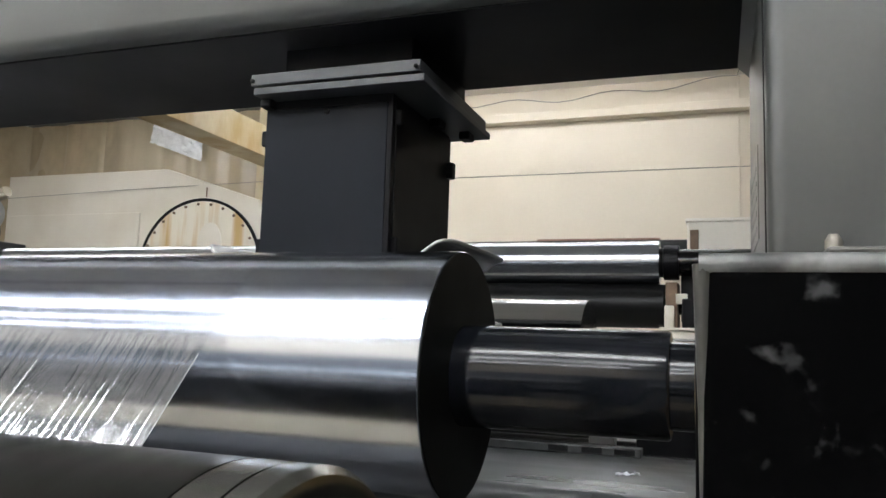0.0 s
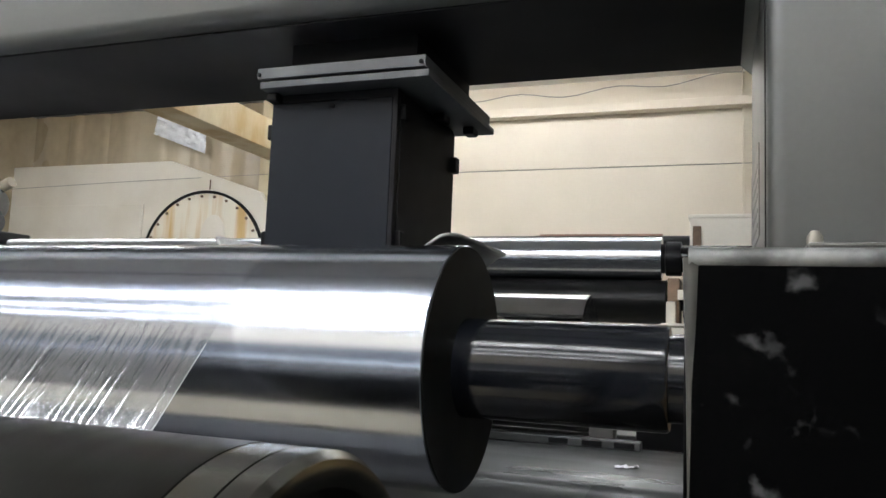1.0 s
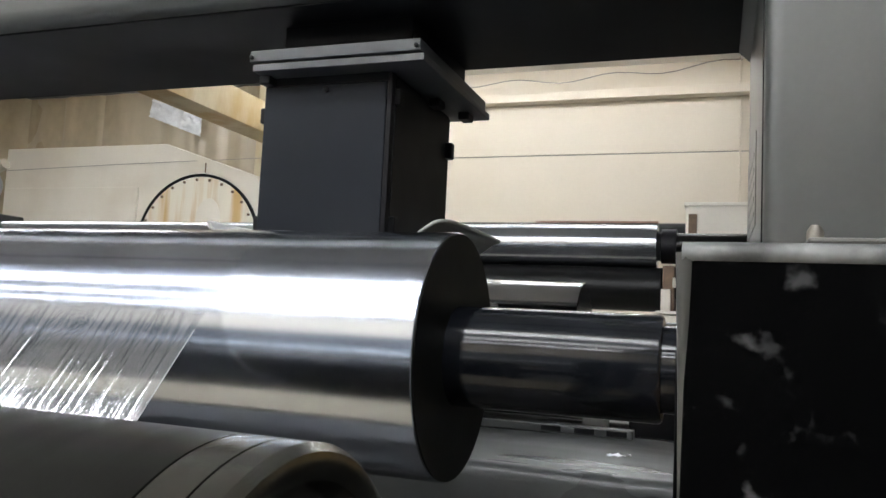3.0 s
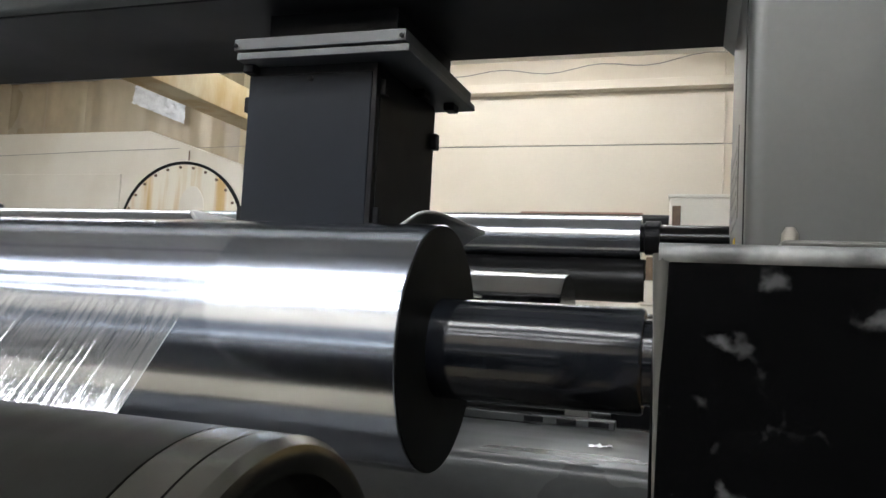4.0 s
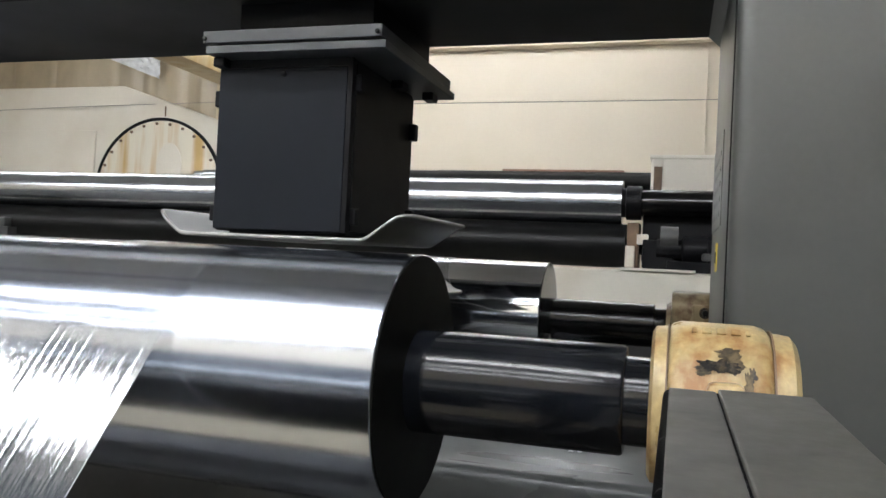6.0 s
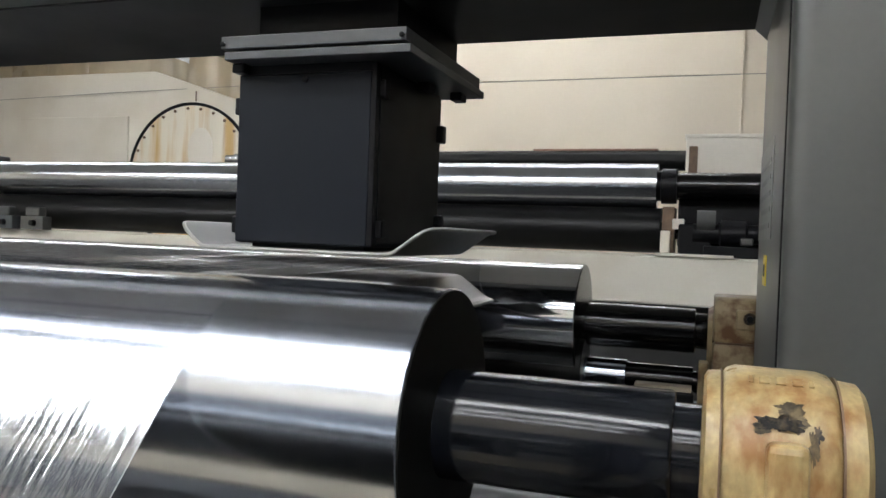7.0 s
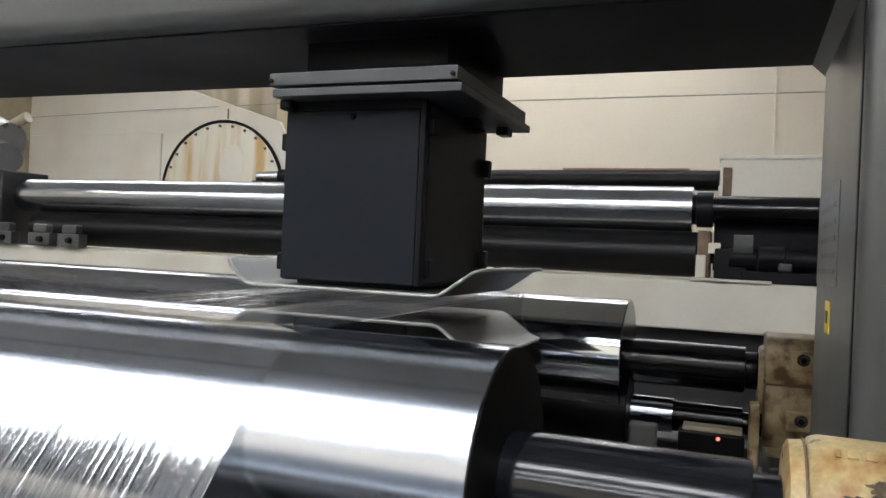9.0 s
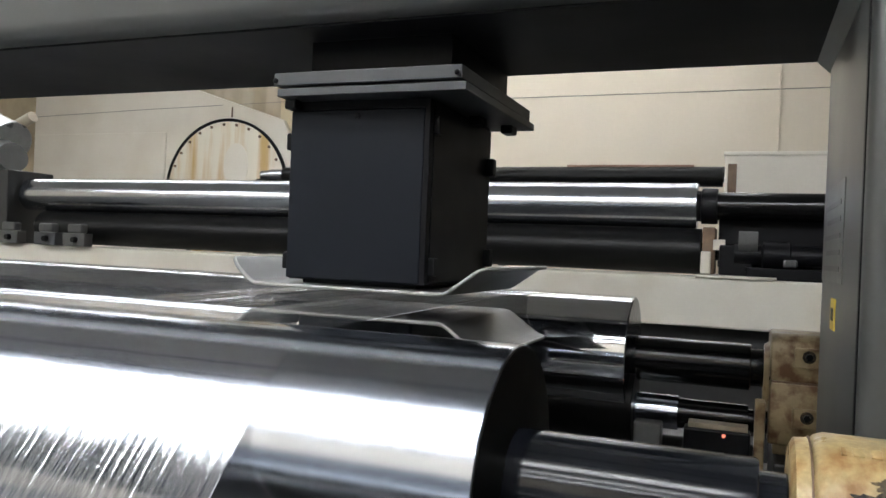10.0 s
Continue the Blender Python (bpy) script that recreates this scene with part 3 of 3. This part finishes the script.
roller("idler_roller", FY, FZ, [
    ("shell", [(-3.1, FR), (-0.2195, FR), (-0.219, FR - 0.002)], M_DULL, "dull steel shell"),
    ("collar", [(-0.2188, FR - 0.002), (-0.218, FR), (-0.1965, FR), (-0.196, FR - 0.002)], M_RING, "bright steel collar"),
    ("rim", [(-0.1958, FR - 0.002), (-0.195, FR), (-0.181, FR), (-0.176, FR - 0.004), (-0.175, FR - 0.010), (-0.178, FR - 0.018), (-0.215, FR - 0.022)], M_RING, "rounded steel rim"),
    ("bore", [(-0.214, FR - 0.0215), (-0.2145, 0.03)], M_RUSTY_BORE, "brown recessed bore"),
    ("shaft", [(-0.215, 0.03), (0.0, 0.03)], M_BLACK_SHAFT, ""),
], "dull steel idler roller with bright end rings")
roller("lower_roller", 1.70, 0.903, [
    ("shell", [(-3.0, 0.072), (-0.262, 0.072), (-0.260, 0.07)], M_RUBBER, "black shell"),
    ("neck", [(-0.2602, 0.034), (-0.175, 0.034), (-0.174, 0.03)], M_CHROME, "bright steel neck"),
    ("shaft", [(-0.1742, 0.030), (-0.045, 0.030), (-0.044, 0.022), (0.05, 0.022)], M_BLACK_SHAFT, "black shaft"),
], "small black roller below the chrome roller")
CY, CZ2 = 4.87, 1.528
roller("far_chrome_roller", CY, CZ2, [
    ("shell", [(-5.7, 0.133), (-0.336, 0.133), (-0.335, 0.131)], M_CHROME_FAR, "polished steel shell"),
    ("collar", [(-0.3352, 0.09), (-0.315, 0.09), (-0.31, 0.105), (-0.225, 0.105), (-0.222, 0.10)], M_BLACK, "black collar"),
    ("shaft", [(-0.2222, 0.082), (0.60, 0.082)], M_BLACK_SHAFT, "black shaft"),
], "long polished steel roller beyond the gauge")
roller("far_rubber_roller", CY - 0.01, 1.2605, [
    ("shell", [(-5.5, 0.134), (-0.306, 0.134), (-0.305, 0.132)], M_RUBBER, "black rubber shell"),
    ("journal", [(-0.3052, 0.05), (0.3, 0.05)], M_BLACK_SHAFT, ""),
], "long black rubber roller pressed below a steel roller")
roller("far_black_roller", 10.7, 2.29, [
    ("shell", [(-7.02, 0.13), (-0.372, 0.13), (-0.37, 0.126)], M_RUBBER, "black shell"),
    ("shaft", [(-7.46, 0.075), (-7.30, 0.075), (-7.30, 0.095), (-7.02, 0.095)], M_CHROME_FAR, "bright journal"),
    ("journal", [(-0.3702, 0.07), (-0.30, 0.07)], M_BLACK_SHAFT, ""),
], "black roller of another machine near the wall")
tagged(part("red_strip", box(-2.44, -0.74, 10.76, 10.90, 2.4355, 2.462, 0.003), M_RED), "red-brown strip lying on a dark rail behind a black roller", "strip")

# ---------------------------------------------------------------- film
def film_path():
    """Points (y, z, normal y, normal z) of the film, from the idler over both chrome rollers."""
    g = 0.0006
    pts = []
    d = Vector((AY - FY, AZ - FZ))
    dist, base = d.length, math.atan2(d.y, d.x)
    off = math.acos((AR + FR) / dist)
    tf = base - off                      # touching point on the idler, seen from its axis
    ta = base - off + math.pi            # touching point on the first roller
    for i in range(14):                  # round the idler, from below
        a = tf - 1.2 + 1.2 * i / 13
        pts.append((FY + (FR + g) * math.cos(a), FZ + (FR + g) * math.sin(a), math.cos(a), math.sin(a)))
    p0 = Vector(pts[-1][:2])
    p1 = Vector((AY + (AR + g) * math.cos(ta), AZ + (AR + g) * math.sin(ta)))
    nrm = Vector((math.cos(ta), math.sin(ta)))
    for i in range(1, 24):
        p = p0.lerp(p1, i / 24)
        pts.append((p.x, p.y, nrm.x, nrm.y))
    for i in range(24):                  # over the first roller
        a = ta + (math.pi / 2 - ta) * i / 23
        pts.append((AY + (AR + g) * math.cos(a), AZ + (AR + g) * math.sin(a), math.cos(a), math.sin(a)))
    for i in range(1, 30):               # level span
        u = i / 30
        pts.append((AY + (BY - AY) * u, AZ + AR + g + (BZ + BR - AZ - AR) * u, 0, 1))
    for i in range(24):
        a = math.pi / 2 - 2.2 * i / 23
        pts.append((BY + (BR + g) * math.cos(a), BZ + (BR + g) * math.sin(a), math.cos(a), math.sin(a)))
    return pts


def film_drift(j):
    """How far the film wanders sideways along its path."""
    return float(np.interp(j, [0, 14, 37, 60, 89, 113], [-0.018, -0.010, 0.012, 0.017, -0.022, -0.028]))


def make_film():
    rng = random.Random(4)
    path = film_path()
    xs = np.concatenate([np.linspace(-2.9, -1.3, 60, endpoint=False), np.linspace(-1.3, -0.472, 1150)])
    ridges = []
    for c in range(16):                  # bundles of fine creases on the slanting sheet
        centre, slant, gap = -0.49 - 0.050 * c + rng.uniform(-0.012, 0.012), rng.uniform(-0.012, 0.012), rng.uniform(0.0075, 0.0105)
        um, high = rng.uniform(0.30, 0.90), rng.uniform(0.00008, 0.00032)
        for k in range(rng.randint(3, 7)):
            ridges.append((centre - k * gap, rng.uniform(0.0014, 0.0021), high * rng.uniform(0.5, 1.15), slant, um + rng.uniform(-0.05, 0.05), rng.uniform(0.20, 0.40), 0))
    for k in range(110):                 # single shallow creases
        ridges.append((rng.uniform(-1.28, -0.48), rng.uniform(0.0011, 0.0018), rng.uniform(0.00005, 0.00022), rng.uniform(-0.01, 0.01), rng.uniform(0.2, 0.95), rng.uniform(0.15, 0.35), 0))
    for k in range(110):                 # creases on the second roller
        ridges.append((rng.uniform(-0.86, -0.48), rng.uniform(0.0012, 0.0020), rng.uniform(0.0005, 0.0014), 0.03, rng.uniform(0.3, 0.7), rng.uniform(0.2, 0.4), 1))
    verts = []
    for j, (y, z, ny, nz) in enumerate(path):
        h = np.zeros(len(xs))
        first = 14 <= j <= 37
        if first or 62 <= j <= 89:
            u = (j - 14) / 23 if first else (j - 62) / 27
            for c, w, a, slant, um, ul, which in ridges:
                if which == (0 if first else 1):
                    d = (xs - c - slant * (u - 0.5)) / w
                    h += a * np.exp(-d * d) * math.exp(-((u - um) / ul) ** 2)
            h *= min(1, 6 * u, 6 * (1 - u))
        xx = xs + film_drift(j) * (xs + 2.9) / 2.43
        verts += [(float(p), y + float(q) * ny, z + float(q) * nz) for p, q in zip(xx, h)]
    n = len(xs)
    faces = [(j * n + i, j * n + i + 1, (j + 1) * n + i + 1, (j + 1) * n + i) for j in range(len(path) - 1) for i in range(n - 1)]
    me = bpy.data.meshes.new("plastic_film")
    me.from_pydata(verts, [], faces)
    bm = bmesh.new()
    bm.from_mesh(me)
    bpy.data.meshes.remove(me)
    return bm


film_sheet = tagged(part("plastic_film", make_film(), M_FILM, smooth=True), "clear wrinkled plastic film running over the rollers", "film")
edge_line = [(-0.472 + film_drift(j), y + 0.0003 * ny, z + 0.0003 * nz) for j, (y, z, ny, nz) in enumerate(film_path())]
# White tubes paint the light that the film edge catches.
for first, last, r in ((15, 33, 0.0003), (63, 93, 0.0005)):
    part("film_edge_glint", tube(edge_line[first:last], r, 6), M_SHEET, film_sheet, "pale line painting the light on the film edge", True)

# ---------------------------------------------------------------- bearings and side frame
side = thing("machine_side_frame", (0.05, 1.2, 0), "dark painted side frame under the roller bearings", "machine frame")
world_part("post", box(-0.01, 0.095, 0.64, 0.90, 0, 0.895, 0.006), M_VOID, side)
world_part("post", box(0.0, 0.095, 1.60, 1.90, 0, 0.850, 0.006), M_VOID, side)
world_part("rail", box(0.0, 0.05, 0.90, 1.045, 0.55, 0.70, 0.006), M_VOID, side)
world_part("cross_member", box(-3.1, -0.02, 1.95, 2.05, 0.5, 0.80, 0.006), M_VOID, side)


def bearing(x, y, z, label, material):
    b = thing("bearing_housing", (x, y, z), label, "bearing housing", "bearing housings")
    shell = part("body", lathe([(-0.008, 0.045), (-0.008, 0.070), (-0.004, 0.0755), (0.003, 0.078), (0.064, 0.0775), (0.073, 0.075), (0.078, 0.069), (0.078, 0.045)], 56), material, b, "", True)
    part("inner_seal", lathe([(-0.022, 0.042), (-0.022, 0.066), (-0.019, 0.0715), (-0.0082, 0.0725)], 56), material, b, "", True)
    part("end_cover", lathe([(0.0782, 0.072), (0.094, 0.070), (0.099, 0.064), (0.101, 0.001)], 56), material, b, "", True)
    for xa in (-0.0081, 0.0781):
        part("joint_line", lathe([(xa - 0.0008, 0.0738), (xa + 0.0008, 0.0738)], 56), M_BROWN, b, "dark rusty joint")
    part("foot", box(-0.006, 0.074, -0.115, 0.115, -0.105, -0.045, 0.008), material, b)
    part("web_rib", box(0.024, 0.054, -0.086, -0.060, -0.10, 0.034, 0.006), material, b)
    for sy in (-0.09, 0.09):
        part("bolt", lathe([(-0.046, 0.010), (-0.036, 0.010), (-0.034, 0.007)], 6, "z", (0.032, sy, 0)), M_GRIME, b, "dark bolt")
    for k, (a, w) in enumerate(((0.012, 0.004), (0.020, 0.008), (0.032, 0.008), (0.044, 0.008), (0.056, 0.004))):
        ang = radians(112)
        bm = box(a, a + w, -0.0055, 0.0055, 0, 0.0016, 0.0006)
        bmesh.ops.transform(bm, matrix=Matrix.Translation((0, 0.0772 * math.cos(ang), 0.0772 * math.sin(ang))) @ Matrix.Rotation(ang - math.pi / 2, 4, "X"), verts=bm.verts)
        part("cast_mark", bm, material, shell, "raised grimy cast mark")
    for cx, deg, rx, ry, seed, m in ((0.033, 145, 0.016, 0.0065, 7, M_GRIME), (0.044, 142, 0.009, 0.0085, 3, M_SOOT), (0.041, 135, 0.0095, 0.0055, 12, M_SOOT),
                                     (0.021, 148, 0.006, 0.0045, 5, M_SOOT), (0.0565, 156, 0.0035, 0.0125, 9, M_SOOT), (0.060, 149, 0.003, 0.006, 2, M_GRIME)):
        bm = bmesh.new()
        vs = []
        for k in range(72):
            a = 2 * math.pi * k / 72
            q = 1 + 0.75 * noise.noise((math.cos(a) * 1.9, math.sin(a) * 1.9, seed)) + 0.35 * noise.noise((math.cos(a) * 5, math.sin(a) * 5, seed)) + 0.08 * noise.noise((math.cos(a) * 9, math.sin(a) * 9, seed))
            ang = radians(deg) + ry * q * math.sin(a) / 0.078
            rad = 0.0786 + 0.00008 * seed
            vs.append(bm.verts.new((cx + rx * q * math.cos(a), rad * math.cos(ang), rad * math.sin(ang))))
        bm.faces.new(vs)
        bmesh.ops.solidify(bm, geom=bm.faces[:], thickness=0.0005)
        part("grime_patch", bm, m, shell, "black grease patch")
    return b


bearing(0.0, AY, AZ, "ivory enamelled bearing housing with rusty stains", M_IVORY)


def split_bearing(x, y, z, label, material):
    """A two-piece block: rounded cap, rusty joint, tapering base, dark bolts on black discs."""
    b = thing("split_bearing", (x, y, z), label, "bearing housing", "bearing housings")
    cap = [(-0.080, 0.0), (-0.080, 0.058), (-0.072, 0.078), (-0.055, 0.088), (0.055, 0.088), (0.072, 0.078), (0.080, 0.058), (0.080, 0.0)]
    base = [(-0.080, -0.0025), (0.080, -0.0025), (0.080, -0.075), (0.060, -0.123), (-0.060, -0.123), (-0.080, -0.075)]
    top = part("cap", prism(cap, -0.010, 0.100, "yz", 0.006), material, b, "", True)
    bottom = part("base", prism(base, -0.010, 0.100, "yz", 0.006), material, b, "", True)
    part("joint_line", box(-0.006, 0.096, -0.0755, 0.0755, -0.005, 0.002), M_BROWN, b, "dark rusty joint")
    part("inner_seal", lathe([(-0.020, 0.036), (-0.020, 0.060), (-0.0105, 0.066)], 48), material, b, "", True)
    for owner, zz in ((top, 0.050), (bottom, -0.062)):
        part("bolt_boss", box(0.030, 0.080, -0.086, -0.079, zz - 0.022, zz + 0.016, 0.003), material, owner)
        # Black disc drawn for the bolt recess.
        part("bolt_recess", lathe([(-0.0875, 0.0001), (-0.0875, 0.010), (-0.0855, 0.012)], 20, "y", (0.055, 0, zz)), M_GRIME, owner, "black disc round the bolt")
        part("bolt", lathe([(-0.0945, 0.0045), (-0.0935, 0.0065), (-0.0873, 0.007)], 6, "y", (0.055, 0, zz)), M_BLACK, owner, "dark bolt head")
    part("foot", box(0.0, 0.09, -0.055, 0.055, -0.142, -0.122, 0.003), material, b)
    return b


split_bearing(0.0, BY, BZ - 0.012, "grimy ivory split bearing block with a rusty joint", M_IVORY_DARK)
guard = thing("rusty_guard_post", (-0.03, 1.64, 0.0), "cream post with rust spots beside the bearing", "post")
world_part("post", box(-0.034, -0.016, 1.615, 1.66, 0.0, 0.955, 0.003), M_IVORY_DARK, guard)
sensor = thing("web_sensor", (-0.11, 1.68, 0.0), "black sensor with a small red light", "sensor")
world_part("body", box(-0.158, -0.040, 1.600, 1.640, 0.815, 0.897, 0.004), M_BLACK, sensor)
world_part("label_strip", box(-0.150, -0.045, 1.603, 1.638, 0.8975, 0.907, 0.001), M_BEIGE, sensor, "beige strip")
world_part("indicator", lathe([(-0.003, 0.0), (-0.003, 0.0032), (0.0, 0.0036)], 12, "y", (-0.0863, 1.600, 0.888)), M_LED, sensor, "small glowing red light")
world_part("stem", box(-0.115, -0.095, 1.61, 1.63, 0.0, 0.816), M_VOID, sensor)

# ---------------------------------------------------------------- near bar
bar = thing("support_bar", (0.03, 0.3, 0), "thick black-painted steel bar with chipped paint and worn edges", "steel bar")
BX0, BX1, BY0, BY1, BTOP = -0.008, 0.068, 0.185, 0.455, 1.060
world_part("bar", box(BX0, BX1, BY0, BY1, 0.72, BTOP, 0.004, 3), M_CHIP, bar, "", True)
world_part("worn_top", box(BX0 + 0.003, 0.019, BY0 + 0.003, BY1 - 0.003, BTOP - 0.002, BTOP + 0.0008, 0.0006), M_WORN, bar, "worn bare steel top")
world_part("top_plate", box(0.020, BX1 - 0.002, BY0 + 0.003, BY1 - 0.003, BTOP - 0.002, BTOP + 0.0022, 0.0008), M_WORN, bar, "worn bare steel strip")
world_part("worn_edge", tube([(BX0 + 0.001, BY0 + 0.0022, BTOP - 0.0022), (BX1 - 0.001, BY0 + 0.0022, BTOP - 0.0022)], 0.0029, 12), M_RUBBED, bar, "rubbed bright edge", True)
world_part("worn_edge", tube([(BX0 + 0.0019, BY0 + 0.0019, BTOP - 0.075), (BX0 + 0.0019, BY0 + 0.0019, BTOP - 0.035), (BX0 + 0.0019, BY0 + 0.0019, BTOP - 0.002)], [0.0008, 0.0013, 0.0024], 12), M_WORN, bar, "rubbed edge", True)
world_part("bolt", lathe([(BTOP, 0.0020), (BTOP + 0.0045, 0.0019), (BTOP + 0.006, 0.001)], 10, "z", (0.0225, BY0 + 0.012, 0.0)), M_BOLT, bar, "small bright bolt", True)
world_part("plug", lathe([(0.001, 0.011), (-0.002, 0.011), (-0.002, 0.008), (0.0005, 0.007)], 28, "y", (0.052, BY0, 0.985)), M_BROWN, bar, "brown round plug", True)
world_part("stand", box(BX0 + 0.01, BX1 - 0.01, 0.22, 0.42, 0, 0.721), M_VOID, bar)

# ---------------------------------------------------------------- far machine
far = thing("cream_cross_beam", (-2.5, 4.65, 0.0), "cream painted steel cross beam under the far rollers", "beam")
world_part("beam", box(-7.0, 0.9, 4.6, 5.15, 0.835, 1.115, 0.012), M_CREAM, far)
world_part("ledge", box(-0.32, 0.10, 4.58, 5.0, 1.1145, 1.13, 0.003), M_CREAM, far)
for x in (-6.6, 0.6):
    world_part("leg", box(x - 0.15, x + 0.15, 4.7, 5.05, 0, 0.836), M_VOID, far)
world_part("apron", box(-7.0, 0.9, 4.72, 4.78, 0.1, 0.836), M_VOID, far, "dark apron")
stand = thing("roller_bracket", (-0.25, 4.87, 1.13), "cream and rust-brown bracket at the roller ends", "bracket")
world_part("upright", box(-0.295, -0.225, 4.74, 5.0, 1.13, 1.40, 0.006), M_BROWN, stand)
world_part("cheek", box(-0.30, -0.245, 4.70, 4.742, 1.13, 1.26, 0.006), M_CREAM, stand, "cream cheek plate")
world_part("clip", box(-0.235, -0.17, 4.70, 4.742, 1.27, 1.33, 0.004), M_CREAM, stand, "cream clip")
drive = thing("drive_unit", (0.05, 4.87, 1.115), "black drive unit with round couplings", "drive unit")
world_part("block", box(-0.20, -0.02, 4.68, 5.05, 1.13, 1.30, 0.01), M_BLACK, drive)
world_part("motor", lathe([(-0.12, 0.055), (0.02, 0.055), (0.03, 0.075), (0.16, 0.075), (0.17, 0.055), (0.6, 0.055)], 28, "x", (0, 4.70, 1.25)), M_BLACK, drive, "", True)
world_part("coupling", lathe([(-0.10, 0.06), (0.0, 0.06)], 24, "x", (0.0, 4.68, 1.32)), M_GREY, drive, "grey coupling", True)
world_part("guard", box(-0.215, 0.75, 4.93, 5.1, 1.17, 1.565, 0.008), M_BLACK, drive, "black guard plate")
world_part("base", box(-0.06, 0.7, 4.62, 5.1, 1.116, 1.18, 0.006), M_BLACK, drive)
world_part("cap", box(0.13, 0.20, 4.60, 4.64, 1.185, 1.23, 0.012), M_GREY, drive, "pale cap")
wb = thing("white_cabinet", (0.2, 7.2, 0), "white machine cabinet with a slot at its edge", "cabinet")
world_part("body", box(-0.25, 1.6, 6.93, 7.6, 0, 2.105, 0.012), M_HOUSING, wb)
world_part("lid", box(-0.262, 1.62, 6.915, 7.62, 2.09, 2.122, 0.006), M_HOUSING, wb)
world_part("slot", box(-0.225, -0.155, 6.915, 6.935, 1.60, 2.02, 0.004), M_BROWN, wb, "brown slot")
rest = thing("roller_stand", (-4.0, 10.7, 0), "dark stand under the black roller near the wall", "stand")
world_part("post", box(-7.48, -7.36, 10.55, 10.85, 0, 2.22, 0.01), M_VOID, rest)
world_part("post", box(-0.34, -0.24, 10.55, 10.85, 0, 2.22, 0.01), M_VOID, rest)
world_part("rail", box(-3.4, -0.345, 10.77, 10.90, 2.30, 2.435, 0.006), M_VOID, rest, "dark rail")
world_part("rail_leg", box(-3.4, -3.3, 10.78, 10.89, 0, 2.301), M_VOID, rest)
left = thing("far_side_frame", (-5.85, 4.87, 0), "black side frame at the far roller ends", "machine frame")
world_part("plate", box(-6.3, -5.72, 4.65, 5.1, 1.115, 1.72, 0.01), M_VOID, left)
for k, x in enumerate((-5.55, -5.15, -4.85)):
    clamp = thing("clamp_block", (x, 4.56, 1.116), "grey metal clamp block on the cream beam", "clamp", "clamps")
    part("base", box(-0.11, 0.11, -0.035, 0.05, 0, 0.10, 0.006), M_GREY if k != 1 else M_PLATE, clamp)
    part("jaw", box(-0.07, 0.07, -0.03, 0.04, 0.1, 0.17, 0.012), M_GREY, clamp)
    part("knob", lathe([(-0.065, 0.02), (-0.034, 0.026)], 16, "y", (0.02, 0, 0.05)), M_BLACK, clamp, "", True)
# small bracket and lamp below the second chrome roller
brk = thing("sensor_bracket", (-0.22, 1.62, 0.0), "grey angle bracket beside the small roller", "bracket")
world_part("arm", box(-0.245, -0.195, 1.56, 1.60, 0.70, 0.905, 0.004), M_GREY, brk)
world_part("foot", box(-0.33, -0.195, 1.56, 1.60, 0.68, 0.70, 0.004), M_GREY, brk)
world_part("stem", box(-0.23, -0.21, 1.57, 1.59, 0.0, 0.68), M_VOID, brk)

# scrap of tape on the lower beam
bm = bmesh.new()
tr = random.Random(21)
g = [[bm.verts.new((-0.150 + 0.035 * i / 9 + tr.uniform(-0.002, 0.002), 1.20 + 0.015 * j / 4 + 0.015 * i / 9, 0.8408 + abs(tr.gauss(0, 0.0018)))) for i in range(10)] for j in range(5)]
for j in range(4):
    for i in range(9):
        bm.faces.new((g[j][i], g[j][i + 1], g[j + 1][i + 1], g[j + 1][i]))
tagged(part("tape_scrap", bm, M_SHEET), "crumpled scrap of clear tape on the lower beam", "tape")
